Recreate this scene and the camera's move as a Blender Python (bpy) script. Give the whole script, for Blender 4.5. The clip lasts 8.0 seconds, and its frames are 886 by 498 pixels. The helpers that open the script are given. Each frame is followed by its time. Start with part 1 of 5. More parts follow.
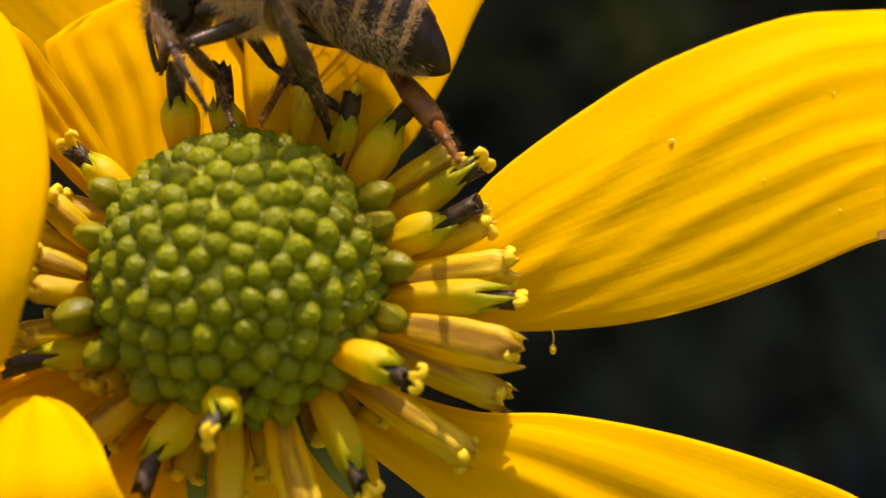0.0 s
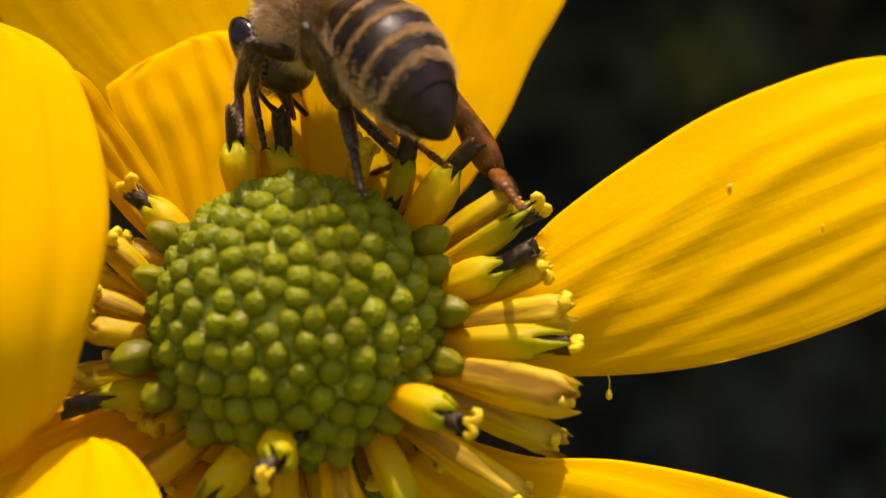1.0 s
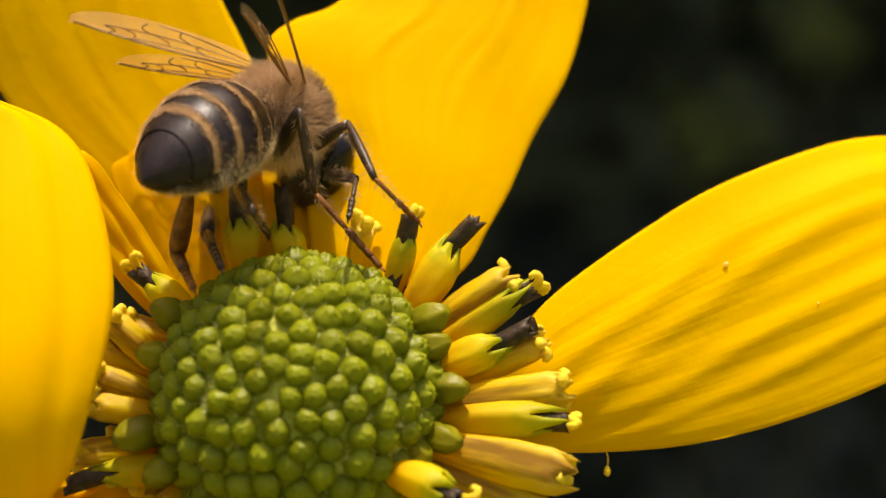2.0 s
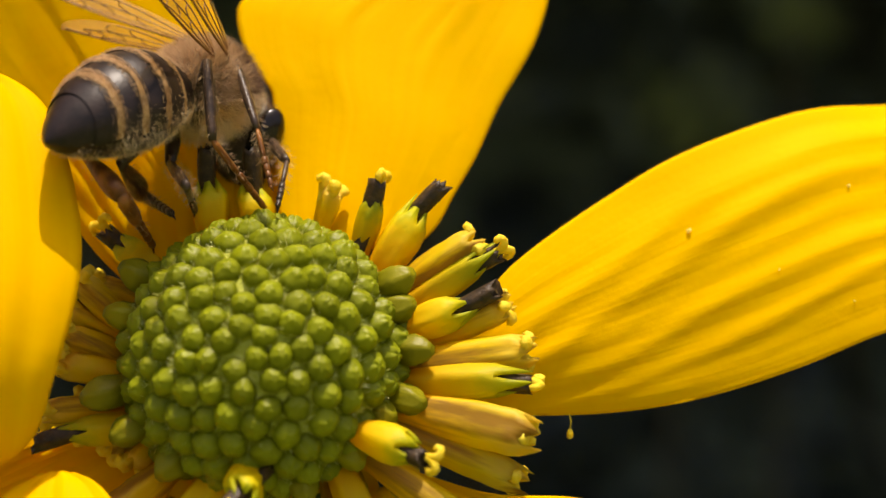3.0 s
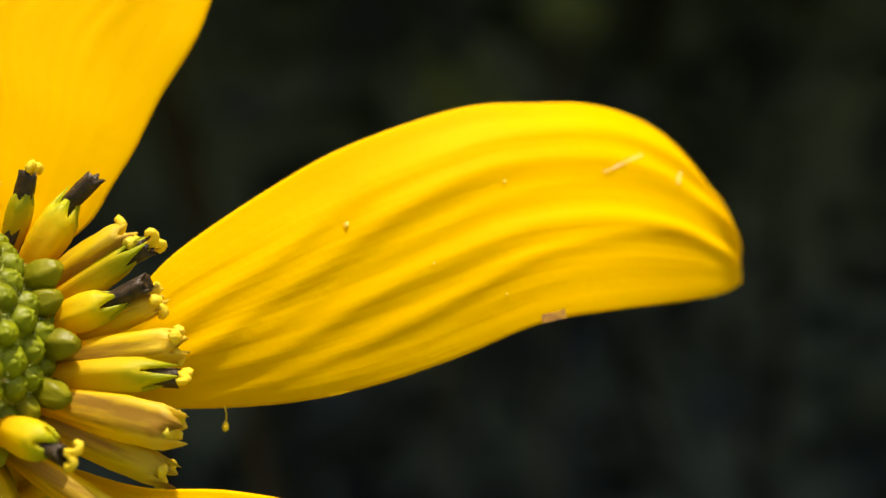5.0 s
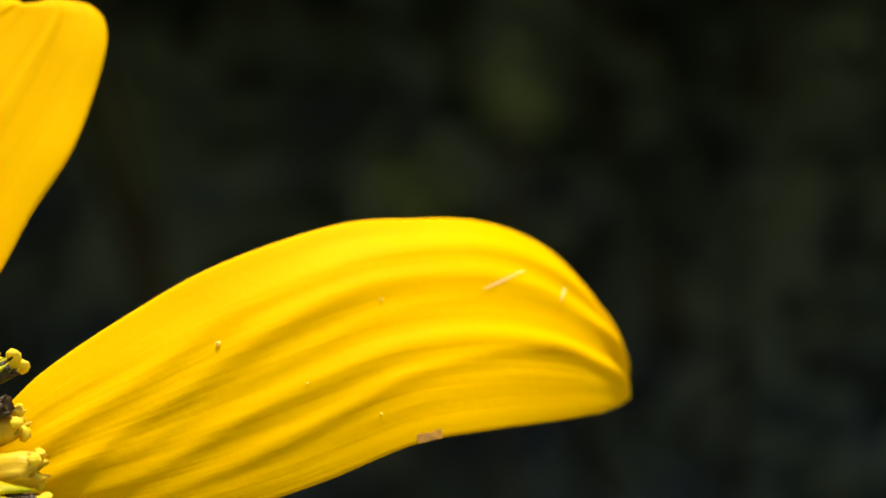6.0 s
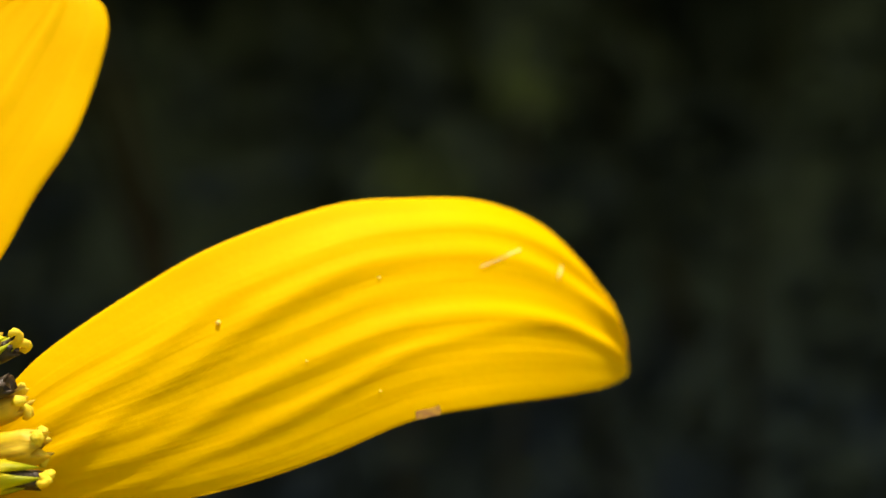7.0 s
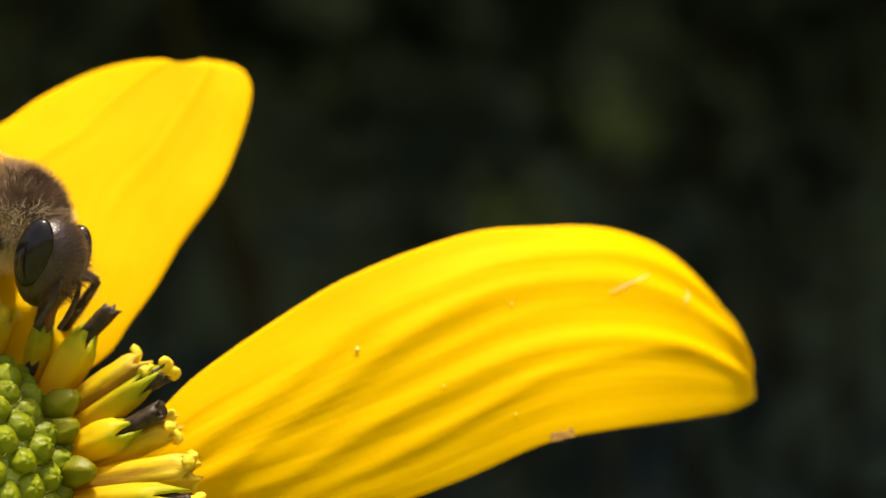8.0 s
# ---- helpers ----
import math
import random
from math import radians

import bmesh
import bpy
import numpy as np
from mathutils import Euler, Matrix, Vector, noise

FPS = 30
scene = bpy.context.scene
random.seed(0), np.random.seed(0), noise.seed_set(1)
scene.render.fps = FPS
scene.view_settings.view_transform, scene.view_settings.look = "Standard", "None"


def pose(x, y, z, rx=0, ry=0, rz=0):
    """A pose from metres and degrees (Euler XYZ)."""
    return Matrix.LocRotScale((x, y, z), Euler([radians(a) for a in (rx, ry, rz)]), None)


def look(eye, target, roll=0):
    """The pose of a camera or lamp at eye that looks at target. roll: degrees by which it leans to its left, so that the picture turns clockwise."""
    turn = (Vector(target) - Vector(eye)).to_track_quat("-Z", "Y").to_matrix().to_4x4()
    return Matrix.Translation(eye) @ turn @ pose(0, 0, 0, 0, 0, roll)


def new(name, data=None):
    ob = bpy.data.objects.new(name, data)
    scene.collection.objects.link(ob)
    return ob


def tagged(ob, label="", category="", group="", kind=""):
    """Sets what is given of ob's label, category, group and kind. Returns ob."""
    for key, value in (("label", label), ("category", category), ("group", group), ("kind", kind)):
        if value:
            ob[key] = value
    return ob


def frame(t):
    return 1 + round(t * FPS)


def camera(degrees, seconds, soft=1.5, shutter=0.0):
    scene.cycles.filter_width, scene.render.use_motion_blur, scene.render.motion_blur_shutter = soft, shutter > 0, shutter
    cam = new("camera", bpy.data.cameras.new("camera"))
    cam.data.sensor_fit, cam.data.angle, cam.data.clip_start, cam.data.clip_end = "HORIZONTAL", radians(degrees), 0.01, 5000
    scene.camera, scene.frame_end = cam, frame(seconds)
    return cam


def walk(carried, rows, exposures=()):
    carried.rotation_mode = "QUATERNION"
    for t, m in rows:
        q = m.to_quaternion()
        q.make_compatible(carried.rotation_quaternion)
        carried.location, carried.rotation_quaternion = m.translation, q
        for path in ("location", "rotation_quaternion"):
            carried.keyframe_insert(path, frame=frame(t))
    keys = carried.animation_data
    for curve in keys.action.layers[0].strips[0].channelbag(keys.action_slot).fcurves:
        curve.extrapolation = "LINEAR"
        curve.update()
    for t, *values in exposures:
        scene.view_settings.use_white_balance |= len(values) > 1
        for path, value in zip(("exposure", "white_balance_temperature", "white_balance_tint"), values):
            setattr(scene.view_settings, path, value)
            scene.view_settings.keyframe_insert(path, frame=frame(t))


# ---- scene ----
cam = camera(30.0, 8.0)
PATH = [
    (0.0, (0.005564, -0.065769, 0.001900), (0.008021, 0.000172, 0.000602), -0.259),
    (0.1, (0.005387, -0.065788, 0.001815), (0.007346, 0.000182, 0.001466), -0.231),
    (0.2, (0.005210, -0.065807, 0.001729), (0.006163, 0.000184, 0.001221), -0.203),
    (0.3, (0.005033, -0.065826, 0.001644), (0.005597, 0.000170, 0.001145), -0.175),
    (0.4, (0.004856, -0.065845, 0.001559), (0.005446, 0.000148, 0.000742), -0.147),
    (0.5, (0.004679, -0.065863, 0.001474), (0.005085, 0.000132, 0.000786), -0.119),
    (0.6, (0.004908, -0.065857, 0.001647), (0.004871, 0.000141, 0.001201), -0.086),
    (0.7, (0.005138, -0.065851, 0.001820), (0.005269, 0.000148, 0.001519), -0.053),
    (0.8, (0.005368, -0.065845, 0.001994), (0.005394, 0.000154, 0.001594), -0.019),
    (0.9, (0.005597, -0.065838, 0.002167), (0.005591, 0.000159, 0.001607), 0.014),
    (1.0, (0.005827, -0.065832, 0.002341), (0.005786, 0.000168, 0.002372), 0.047),
    (1.1, (0.005879, -0.065915, 0.002461), (0.006006, 0.000083, 0.002978), 0.038),
    (1.2, (0.005931, -0.065998, 0.002581), (0.006678, -0.000017, 0.003965), 0.029),
    (1.3, (0.005983, -0.066081, 0.002701), (0.007150, -0.000109, 0.004216), 0.020),
    (1.4, (0.006035, -0.066164, 0.002822), (0.006834, -0.000196, 0.004717), 0.011),
    (1.5, (0.006087, -0.066247, 0.002942), (0.006239, -0.000295, 0.005441), 0.002),
    (1.6, (0.006035, -0.066434, 0.002842), (0.005938, -0.000501, 0.005831), 0.044),
    (1.7, (0.005983, -0.066620, 0.002743), (0.005440, -0.000695, 0.005832), 0.086),
    (2.8, (0.006693, -0.066874, 0.002785), (0.007398, -0.000886, 0.003829), 0.315),
    (2.9, (0.006619, -0.067154, 0.002399), (0.006990, -0.001178, 0.004133), 0.421),
    (3.0, (0.006545, -0.067435, 0.002013), (0.007170, -0.001468, 0.003994), 0.527),
    (3.1, (0.006825, -0.067428, 0.002098), (0.007649, -0.001469, 0.004277), 0.491),
    (3.2, (0.007105, -0.067421, 0.002183), (0.008787, -0.001487, 0.004609), 0.455),
    (3.3, (0.007385, -0.067414, 0.002268), (0.009647, -0.001515, 0.005128), 0.419),
    (3.4, (0.007665, -0.067407, 0.002353), (0.010422, -0.001523, 0.005144), 0.383),
    (3.5, (0.007945, -0.067399, 0.002439), (0.011219, -0.001522, 0.004766), 0.347),
    (3.6, (0.008126, -0.067469, 0.002508), (0.011526, -0.001584, 0.004413), 0.336),
    (3.7, (0.008308, -0.067539, 0.002578), (0.011754, -0.001652, 0.004325), 0.325),
    (3.8, (0.008489, -0.067609, 0.002647), (0.012203, -0.001728, 0.004018), 0.314),
    (3.9, (0.008671, -0.067679, 0.002716), (0.012710, -0.001828, 0.004560), 0.303),
    (4.0, (0.008853, -0.067748, 0.002786), (0.013550, -0.001947, 0.004818), 0.292),
    (4.1, (0.009173, -0.067782, 0.002927), (0.014341, -0.002007, 0.004644), 0.343),
    (4.2, (0.009494, -0.067815, 0.003067), (0.015782, -0.002127, 0.004286), 0.395),
    (4.3, (0.009815, -0.067849, 0.003208), (0.016281, -0.002173, 0.004115), 0.446),
    (4.4, (0.010136, -0.067882, 0.003349), (0.016085, -0.002169, 0.004878), 0.498),
    (4.5, (0.010456, -0.067916, 0.003489), (0.016631, -0.002229, 0.005257), 0.550),
    (4.6, (0.010815, -0.067982, 0.003288), (0.017429, -0.002344, 0.005262), 0.556),
    (4.7, (0.011174, -0.068048, 0.003087), (0.018130, -0.002436, 0.004758), 0.562),
    (4.8, (0.011532, -0.068113, 0.002885), (0.018999, -0.002559, 0.004571), 0.568),
    (4.9, (0.011891, -0.068179, 0.002684), (0.019979, -0.002692, 0.004106), 0.574),
    (5.0, (0.012250, -0.068245, 0.002482), (0.021089, -0.002855, 0.003883), 0.580),
    (5.1, (0.012997, -0.068124, 0.002887), (0.022078, -0.002757, 0.003724), 0.494),
    (5.2, (0.013745, -0.068004, 0.003292), (0.023065, -0.002668, 0.003878), 0.408),
    (6.3, (0.016331, -0.068068, 0.003866), (0.026905, -0.003187, 0.009763), 0.645),
    (6.4, (0.016393, -0.068051, 0.003789), (0.027332, -0.003172, 0.008991), 0.570),
    (6.5, (0.016455, -0.068034, 0.003712), (0.027670, -0.003186, 0.008708), 0.496),
    (6.6, (0.016483, -0.068178, 0.003613), (0.027493, -0.003292, 0.008566), 0.424),
    (6.7, (0.016512, -0.068323, 0.003514), (0.027223, -0.003411, 0.008784), 0.352),
    (6.8, (0.016540, -0.068467, 0.003415), (0.026955, -0.003520, 0.008830), 0.280),
    (6.9, (0.016568, -0.068612, 0.003315), (0.026734, -0.003591, 0.008314), 0.207),
    (7.0, (0.016597, -0.068756, 0.003216), (0.026392, -0.003650, 0.007818), 0.135),
    (7.1, (0.016328, -0.068784, 0.002965), (0.026149, -0.003666, 0.007348), 0.082),
    (7.2, (0.016059, -0.068812, 0.002715), (0.025747, -0.003679, 0.007174), 0.030),
    (7.3, (0.015791, -0.068840, 0.002464), (0.024968, -0.003641, 0.007033), -0.023),
    (7.4, (0.015522, -0.068868, 0.002213), (0.023876, -0.003551, 0.006683), -0.076),
    (7.5, (0.015253, -0.068896, 0.001962), (0.022750, -0.003458, 0.006177), -0.129),
    (7.6, (0.015125, -0.069182, 0.002055), (0.021641, -0.003616, 0.005885), -0.205),
    (7.8, (0.014789, -0.069609, 0.002158), (0.020862, -0.004035, 0.006539), -0.125),
    (7.9, (0.014702, -0.069968, 0.002293), (0.020809, -0.004464, 0.007580), -0.316),
    (8.0, (0.014614, -0.070327, 0.002427), (0.020763, -0.004914, 0.008704), -0.507),
]
EXPOSURE = [(0.0, 0.25, 7500, 22), (1.0, 0.15, 7600, 22), (1.6, 0.35, 7300, 18), (3.5, 0.30, 7100, 15), (4.5, 0.37, 7000, 11), (7.0, 0.38, 6800, 8), (8.0, 0.52, 6750, 8)]
walk(cam, [(t, look(eye, target, roll)) for t, eye, target, roll in PATH], EXPOSURE)
cam.data.dof.use_dof = True
cam.data.dof.focus_distance = 0.0668
cam.data.dof.aperture_fstop = 34

# ---- light ----
SUN_FROM = Vector((0.05, -0.14, 0.988)).normalized()
world = bpy.data.worlds.new("sky")
scene.world = world
world.use_nodes = True
wn = world.node_tree.nodes
sky = wn.new("ShaderNodeTexSky")
sky.sky_type = "NISHITA"
sky.sun_disc = False
sky.dust_density = 5.0
sky.sun_elevation = math.asin(SUN_FROM.z)
sky.sun_rotation = math.atan2(SUN_FROM.x, SUN_FROM.y)
wn["Background"].inputs["Strength"].default_value = 0.14
world.node_tree.links.new(sky.outputs[0], wn["Background"].inputs["Color"])
sun = new("sun", bpy.data.lights.new("sun", "SUN"))
sun.data.energy = 5.2
sun.data.angle = radians(0.6)
sun.data.color = (1.0, 0.93, 0.82)
sun.matrix_world = look(SUN_FROM * 3, (0, 0, 0))

# ---- small helpers ----
MM = 0.001


def material(name, base, rough=0.5, second=None, scale=900.0, detail=4.0, spec=0.4, trans=0.0, bump=0.0, bump_scale=3000.0,
             island=0.0):
    """A surface of two colours mixed by noise, with fine relief; trans is the share of light let through."""
    mat = bpy.data.materials.new(name)
    mat.use_nodes = True
    nt = mat.node_tree
    nodes, links = nt.nodes, nt.links
    shader = nodes["Principled BSDF"]
    shader.inputs["Roughness"].default_value = rough
    shader.inputs["Specular IOR Level"].default_value = spec
    coords = nodes.new("ShaderNodeTexCoord")
    vec = coords.outputs["Object"]
    noise_a = nodes.new("ShaderNodeTexNoise")
    noise_a.inputs["Scale"].default_value = scale
    noise_a.inputs["Detail"].default_value = detail
    links.new(vec, noise_a.inputs["Vector"])
    ramp = nodes.new("ShaderNodeValToRGB")
    ramp.color_ramp.elements[0].position, ramp.color_ramp.elements[1].position = 0.35, 0.65
    ramp.color_ramp.elements[0].color = (*base, 1)
    ramp.color_ramp.elements[1].color = (*(second or base), 1)
    links.new(noise_a.outputs["Fac"], ramp.inputs["Fac"])
    colour = ramp.outputs["Color"]
    if island:
        info = nodes.new("ShaderNodeObjectInfo")
        hsv = nodes.new("ShaderNodeHueSaturation")
        mr = nodes.new("ShaderNodeMapRange")
        mr.inputs["To Min"].default_value, mr.inputs["To Max"].default_value = 1 - island, 1 + island
        links.new(info.outputs["Random"], mr.inputs["Value"])
        links.new(mr.outputs[0], hsv.inputs["Value"])
        links.new(colour, hsv.inputs["Color"])
        colour = hsv.outputs["Color"]
    links.new(colour, shader.inputs["Base Color"])
    out = nodes["Material Output"]
    if bump:
        noise_b = nodes.new("ShaderNodeTexNoise")
        noise_b.inputs["Scale"].default_value = bump_scale
        noise_b.inputs["Detail"].default_value = 3.0
        links.new(vec, noise_b.inputs["Vector"])
        b = nodes.new("ShaderNodeBump")
        b.inputs["Strength"].default_value = bump
        b.inputs["Distance"].default_value = 0.0001
        links.new(noise_b.outputs["Fac"], b.inputs["Height"])
        links.new(b.outputs[0], shader.inputs["Normal"])
    if trans:
        tl = nodes.new("ShaderNodeBsdfTranslucent")
        links.new(colour, tl.inputs["Color"])
        mix = nodes.new("ShaderNodeMixShader")
        mix.inputs["Fac"].default_value = trans
        links.new(shader.outputs[0], mix.inputs[1])
        links.new(tl.outputs[0], mix.inputs[2])
        links.new(mix.outputs[0], out.inputs["Surface"])
    return mat


def mesh_of(bm, mat, smooth=True):
    """A mesh in metres from a bmesh in millimetres."""
    bm.transform(Matrix.Scale(MM, 4))
    bmesh.ops.recalc_face_normals(bm, faces=bm.faces)
    me = bpy.data.meshes.new("mesh")
    bm.to_mesh(me)
    bm.free()
    me.materials.append(mat)
    if smooth:
        me.polygons.foreach_set("use_smooth", [True] * len(me.polygons))
    return me


def under(ob, parent):
    """Puts ob under parent; ob keeps its place in the world if the parent stands unturned."""
    ob.parent = parent
    if parent.parent is None:
        ob.matrix_parent_inverse = Matrix.Translation(-parent.location)
    return ob


def part(name, bm, mat, parent, label="", smooth=True):
    ob = new(name, mesh_of(bm, mat, smooth))
    under(ob, parent)
    return tagged(ob, label)


def piece(name, mesh, m, parent):
    """One more object on a shared mesh; m in millimetres."""
    ob = new(name, mesh)
    under(ob, parent)
    m = m.copy()
    m.translation *= MM
    ob.matrix_basis = m
    return ob


def lathe(bm, profile, seg=12, m=Matrix()):
    """Rings of (radius, height) round z."""
    rings = []
    for r, h in profile:
        ring = []
        for k in range(seg):
            a = 2 * math.pi * k / seg
            ring.append(bm.verts.new(m @ Vector((r * math.cos(a), r * math.sin(a), h))))
        rings.append(ring)
    for a, b in zip(rings, rings[1:]):
        for k in range(seg):
            bm.faces.new((a[k], a[(k + 1) % seg], b[(k + 1) % seg], b[k]))
    bm.faces.new(rings[0][::-1])
    bm.faces.new(rings[-1])
    return bm


def spline(points, n):
    """n points evenly along a smooth curve through the given ones."""
    p = [Vector(q) for q in points]
    p = [2 * p[0] - p[1]] + p + [2 * p[-1] - p[-2]]
    fine = []
    for i in range(1, len(p) - 2):
        for k in range(16):
            t = k / 16
            fine.append(0.5 * ((2 * p[i]) + (p[i + 1] - p[i - 1]) * t + (2 * p[i - 1] - 5 * p[i] + 4 * p[i + 1] - p[i + 2]) * t * t
                               + (3 * p[i] - p[i - 1] - 3 * p[i + 1] + p[i + 2]) * t ** 3))
    fine.append(p[-2])
    run = [0.0]
    for a, b in zip(fine, fine[1:]):
        run.append(run[-1] + (b - a).length)
    out, j = [], 0
    for k in range(n):
        want = run[-1] * k / (n - 1)
        while j < len(run) - 2 and run[j + 1] < want:
            j += 1
        f = (want - run[j]) / max(run[j + 1] - run[j], 1e-9)
        out.append(fine[j].lerp(fine[j + 1], min(max(f, 0), 1)))
    return out


def tube(bm, points, radii, seg=8, flat=1.0):
    """A tapered tube along points."""
    rings = []
    side = None
    for i, p in enumerate(points):
        d = (Vector(points[min(i + 1, len(points) - 1)]) - Vector(points[max(i - 1, 0)])).normalized()
        if side is None:
            side = d.orthogonal().normalized()
        side = (side - d * side.dot(d)).normalized()
        up = d.cross(side)
        r = radii[i] if hasattr(radii, "__len__") else radii
        rings.append([bm.verts.new(Vector(p) + r * (math.cos(a) * side + flat * math.sin(a) * up))
                      for a in (2 * math.pi * k / seg for k in range(seg))])
    for a, b in zip(rings, rings[1:]):
        for k in range(seg):
            bm.faces.new((a[k], a[(k + 1) % seg], b[(k + 1) % seg], b[k]))
    bm.faces.new(rings[0][::-1])
    bm.faces.new(rings[-1])
    return bm


def along(direction, place, roll=0.0):
    """A pose whose z points along direction, in the units of place."""
    q = Vector(direction).to_track_quat("Z", "Y")
    return Matrix.Translation(place) @ q.to_matrix().to_4x4() @ Matrix.Rotation(roll, 4, "Z")


# ---- materials ----
def petal_material():
    """Yellow ray petal: fine veins run lengthwise (the first texture coordinate), light shines through."""
    mat = material("petal_yellow", (0.89, 0.542, 0.002), 0.6, (0.93, 0.592, 0.003), 160, 3, 0.03, 0.42)
    nt = mat.node_tree
    nodes, links = nt.nodes, nt.links
    shader = nodes["Principled BSDF"]
    uv = nodes.new("ShaderNodeUVMap")
    uv.uv_map = "grain"
    stretch = nodes.new("ShaderNodeMapping")
    stretch.inputs["Scale"].default_value = (1.6, 26, 1)
    links.new(uv.outputs[0], stretch.inputs["Vector"])
    veins = nodes.new("ShaderNodeTexNoise")
    veins.inputs["Scale"].default_value = 1.0
    veins.inputs["Detail"].default_value = 3.0
    links.new(stretch.outputs[0], veins.inputs["Vector"])
    grain = nodes.new("ShaderNodeTexNoise")
    grain.inputs["Scale"].default_value = 1900.0
    grain.inputs["Detail"].default_value = 5.0
    coords = nodes.new("ShaderNodeTexCoord")
    links.new(coords.outputs["Object"], grain.inputs["Vector"])
    add = nodes.new("ShaderNodeMath")
    add.operation = "MULTIPLY_ADD"
    add.inputs[1].default_value = 0.8
    links.new(grain.outputs["Fac"], add.inputs[0])
    links.new(veins.outputs["Fac"], add.inputs[2])
    bump = nodes.new("ShaderNodeBump")
    bump.inputs["Strength"].default_value = 0.17
    bump.inputs["Distance"].default_value = 0.00022
    links.new(add.outputs[0], bump.inputs["Height"])
    links.new(bump.outputs[0], shader.inputs["Normal"])
    # colour: veins slightly deeper
    deep = nodes.new("ShaderNodeMix")
    deep.data_type, deep.blend_type = "RGBA", "MULTIPLY"
    level = nodes.new("ShaderNodeMapRange")
    level.inputs["From Min"].default_value, level.inputs["From Max"].default_value = 0.62, 0.35
    level.inputs["To Max"].default_value = 0.16
    links.new(veins.outputs["Fac"], level.inputs["Value"])
    links.new(level.outputs[0], deep.inputs["Factor"])
    old = shader.inputs["Base Color"].links[0].from_socket
    links.new(old, deep.inputs[6])
    deep.inputs[7].default_value = (0.90, 0.76, 0.5, 1)
    for link in list(old.links):
        if link.to_node != deep:
            links.new(deep.outputs[2], link.to_socket)
    return mat


def corolla_material(lobes=(0.52, 0.53, 0.012)):
    """Floret tubes: orange at the foot, yellow above, greenish at the lobes."""
    mat = material("corolla_yellow", (0.8, 0.5, 0.01), 0.5, None, 700, 3, 0.25, 0.52, 0.35, 3500, island=0.12)
    nt = mat.node_tree
    nodes, links = nt.nodes, nt.links
    coords = nodes.new("ShaderNodeTexCoord")
    split = nodes.new("ShaderNodeSeparateXYZ")
    links.new(coords.outputs["Object"], split.inputs[0])
    wobble = nodes.new("ShaderNodeTexNoise")
    wobble.inputs["Scale"].default_value = 1400.0
    links.new(coords.outputs["Object"], wobble.inputs["Vector"])
    mr = nodes.new("ShaderNodeMapRange")
    mr.inputs["From Max"].default_value = 0.0039
    links.new(split.outputs["Z"], mr.inputs["Value"])
    add = nodes.new("ShaderNodeMath")
    add.operation = "MULTIPLY_ADD"
    add.inputs[1].default_value = 0.35
    links.new(wobble.outputs["Fac"], add.inputs[0])
    links.new(mr.outputs[0], add.inputs[2])
    ramp = nodes["Color Ramp"]
    links.new(add.outputs[0], ramp.inputs["Fac"])
    cr = ramp.color_ramp
    cr.elements[0].position, cr.elements[0].color = 0.20, (0.87, 0.41, 0.004, 1)
    cr.elements[1].position, cr.elements[1].color = 0.55, (0.88, 0.565, 0.005, 1)
    e = cr.elements.new(0.78)
    e.color = (0.83, 0.62, 0.006, 1)
    e = cr.elements.new(0.96)
    e.color = (*lobes, 1)
    return mat


PETAL = petal_material()


def bud_material(name="bud_green", tall=0.0013, tones=((0.40, 0.42, 0.03), (0.145, 0.165, 0.002), (0.235, 0.26, 0.006)), middle=0.60):
    """Green buds with a paler foot and tip."""
    mat = material(name, (0.2, 0.2, 0.01), 0.40, None, 1300, 3, 0.19, 0.30, 0.5, 2800, island=0.14)
    nt = mat.node_tree
    nodes, links = nt.nodes, nt.links
    coords = nodes.new("ShaderNodeTexCoord")
    split = nodes.new("ShaderNodeSeparateXYZ")
    links.new(coords.outputs["Object"], split.inputs[0])
    wobble = nodes.new("ShaderNodeTexNoise")
    wobble.inputs["Scale"].default_value = 1800.0
    links.new(coords.outputs["Object"], wobble.inputs["Vector"])
    mr = nodes.new("ShaderNodeMapRange")
    mr.inputs["From Max"].default_value = tall
    links.new(split.outputs["Z"], mr.inputs["Value"])
    add = nodes.new("ShaderNodeMath")
    add.operation = "MULTIPLY_ADD"
    add.inputs[1].default_value = 0.5
    links.new(wobble.outputs["Fac"], add.inputs[0])
    links.new(mr.outputs[0], add.inputs[2])
    ramp = nodes["Color Ramp"]
    links.new(add.outputs[0], ramp.inputs["Fac"])
    cr = ramp.color_ramp
    cr.elements[0].position, cr.elements[0].color = 0.35, (*tones[0], 1)
    cr.elements[1].position, cr.elements[1].color = 1.0, (*tones[2], 1)
    e = cr.elements.new(middle)
    e.color = (*tones[1], 1)
    return mat


BUD = bud_material()
DOME = material("receptacle_green", (0.24, 0.26, 0.02), 0.8, (0.40, 0.42, 0.07), 1500, 5, 0.1, 0.0, 1.0, 5000)
RIPE = bud_material("ripe_bud_green", 0.0021, ((0.22, 0.17, 0.003), (0.13, 0.125, 0.002), (0.26, 0.24, 0.006)))
COROLLA = corolla_material()


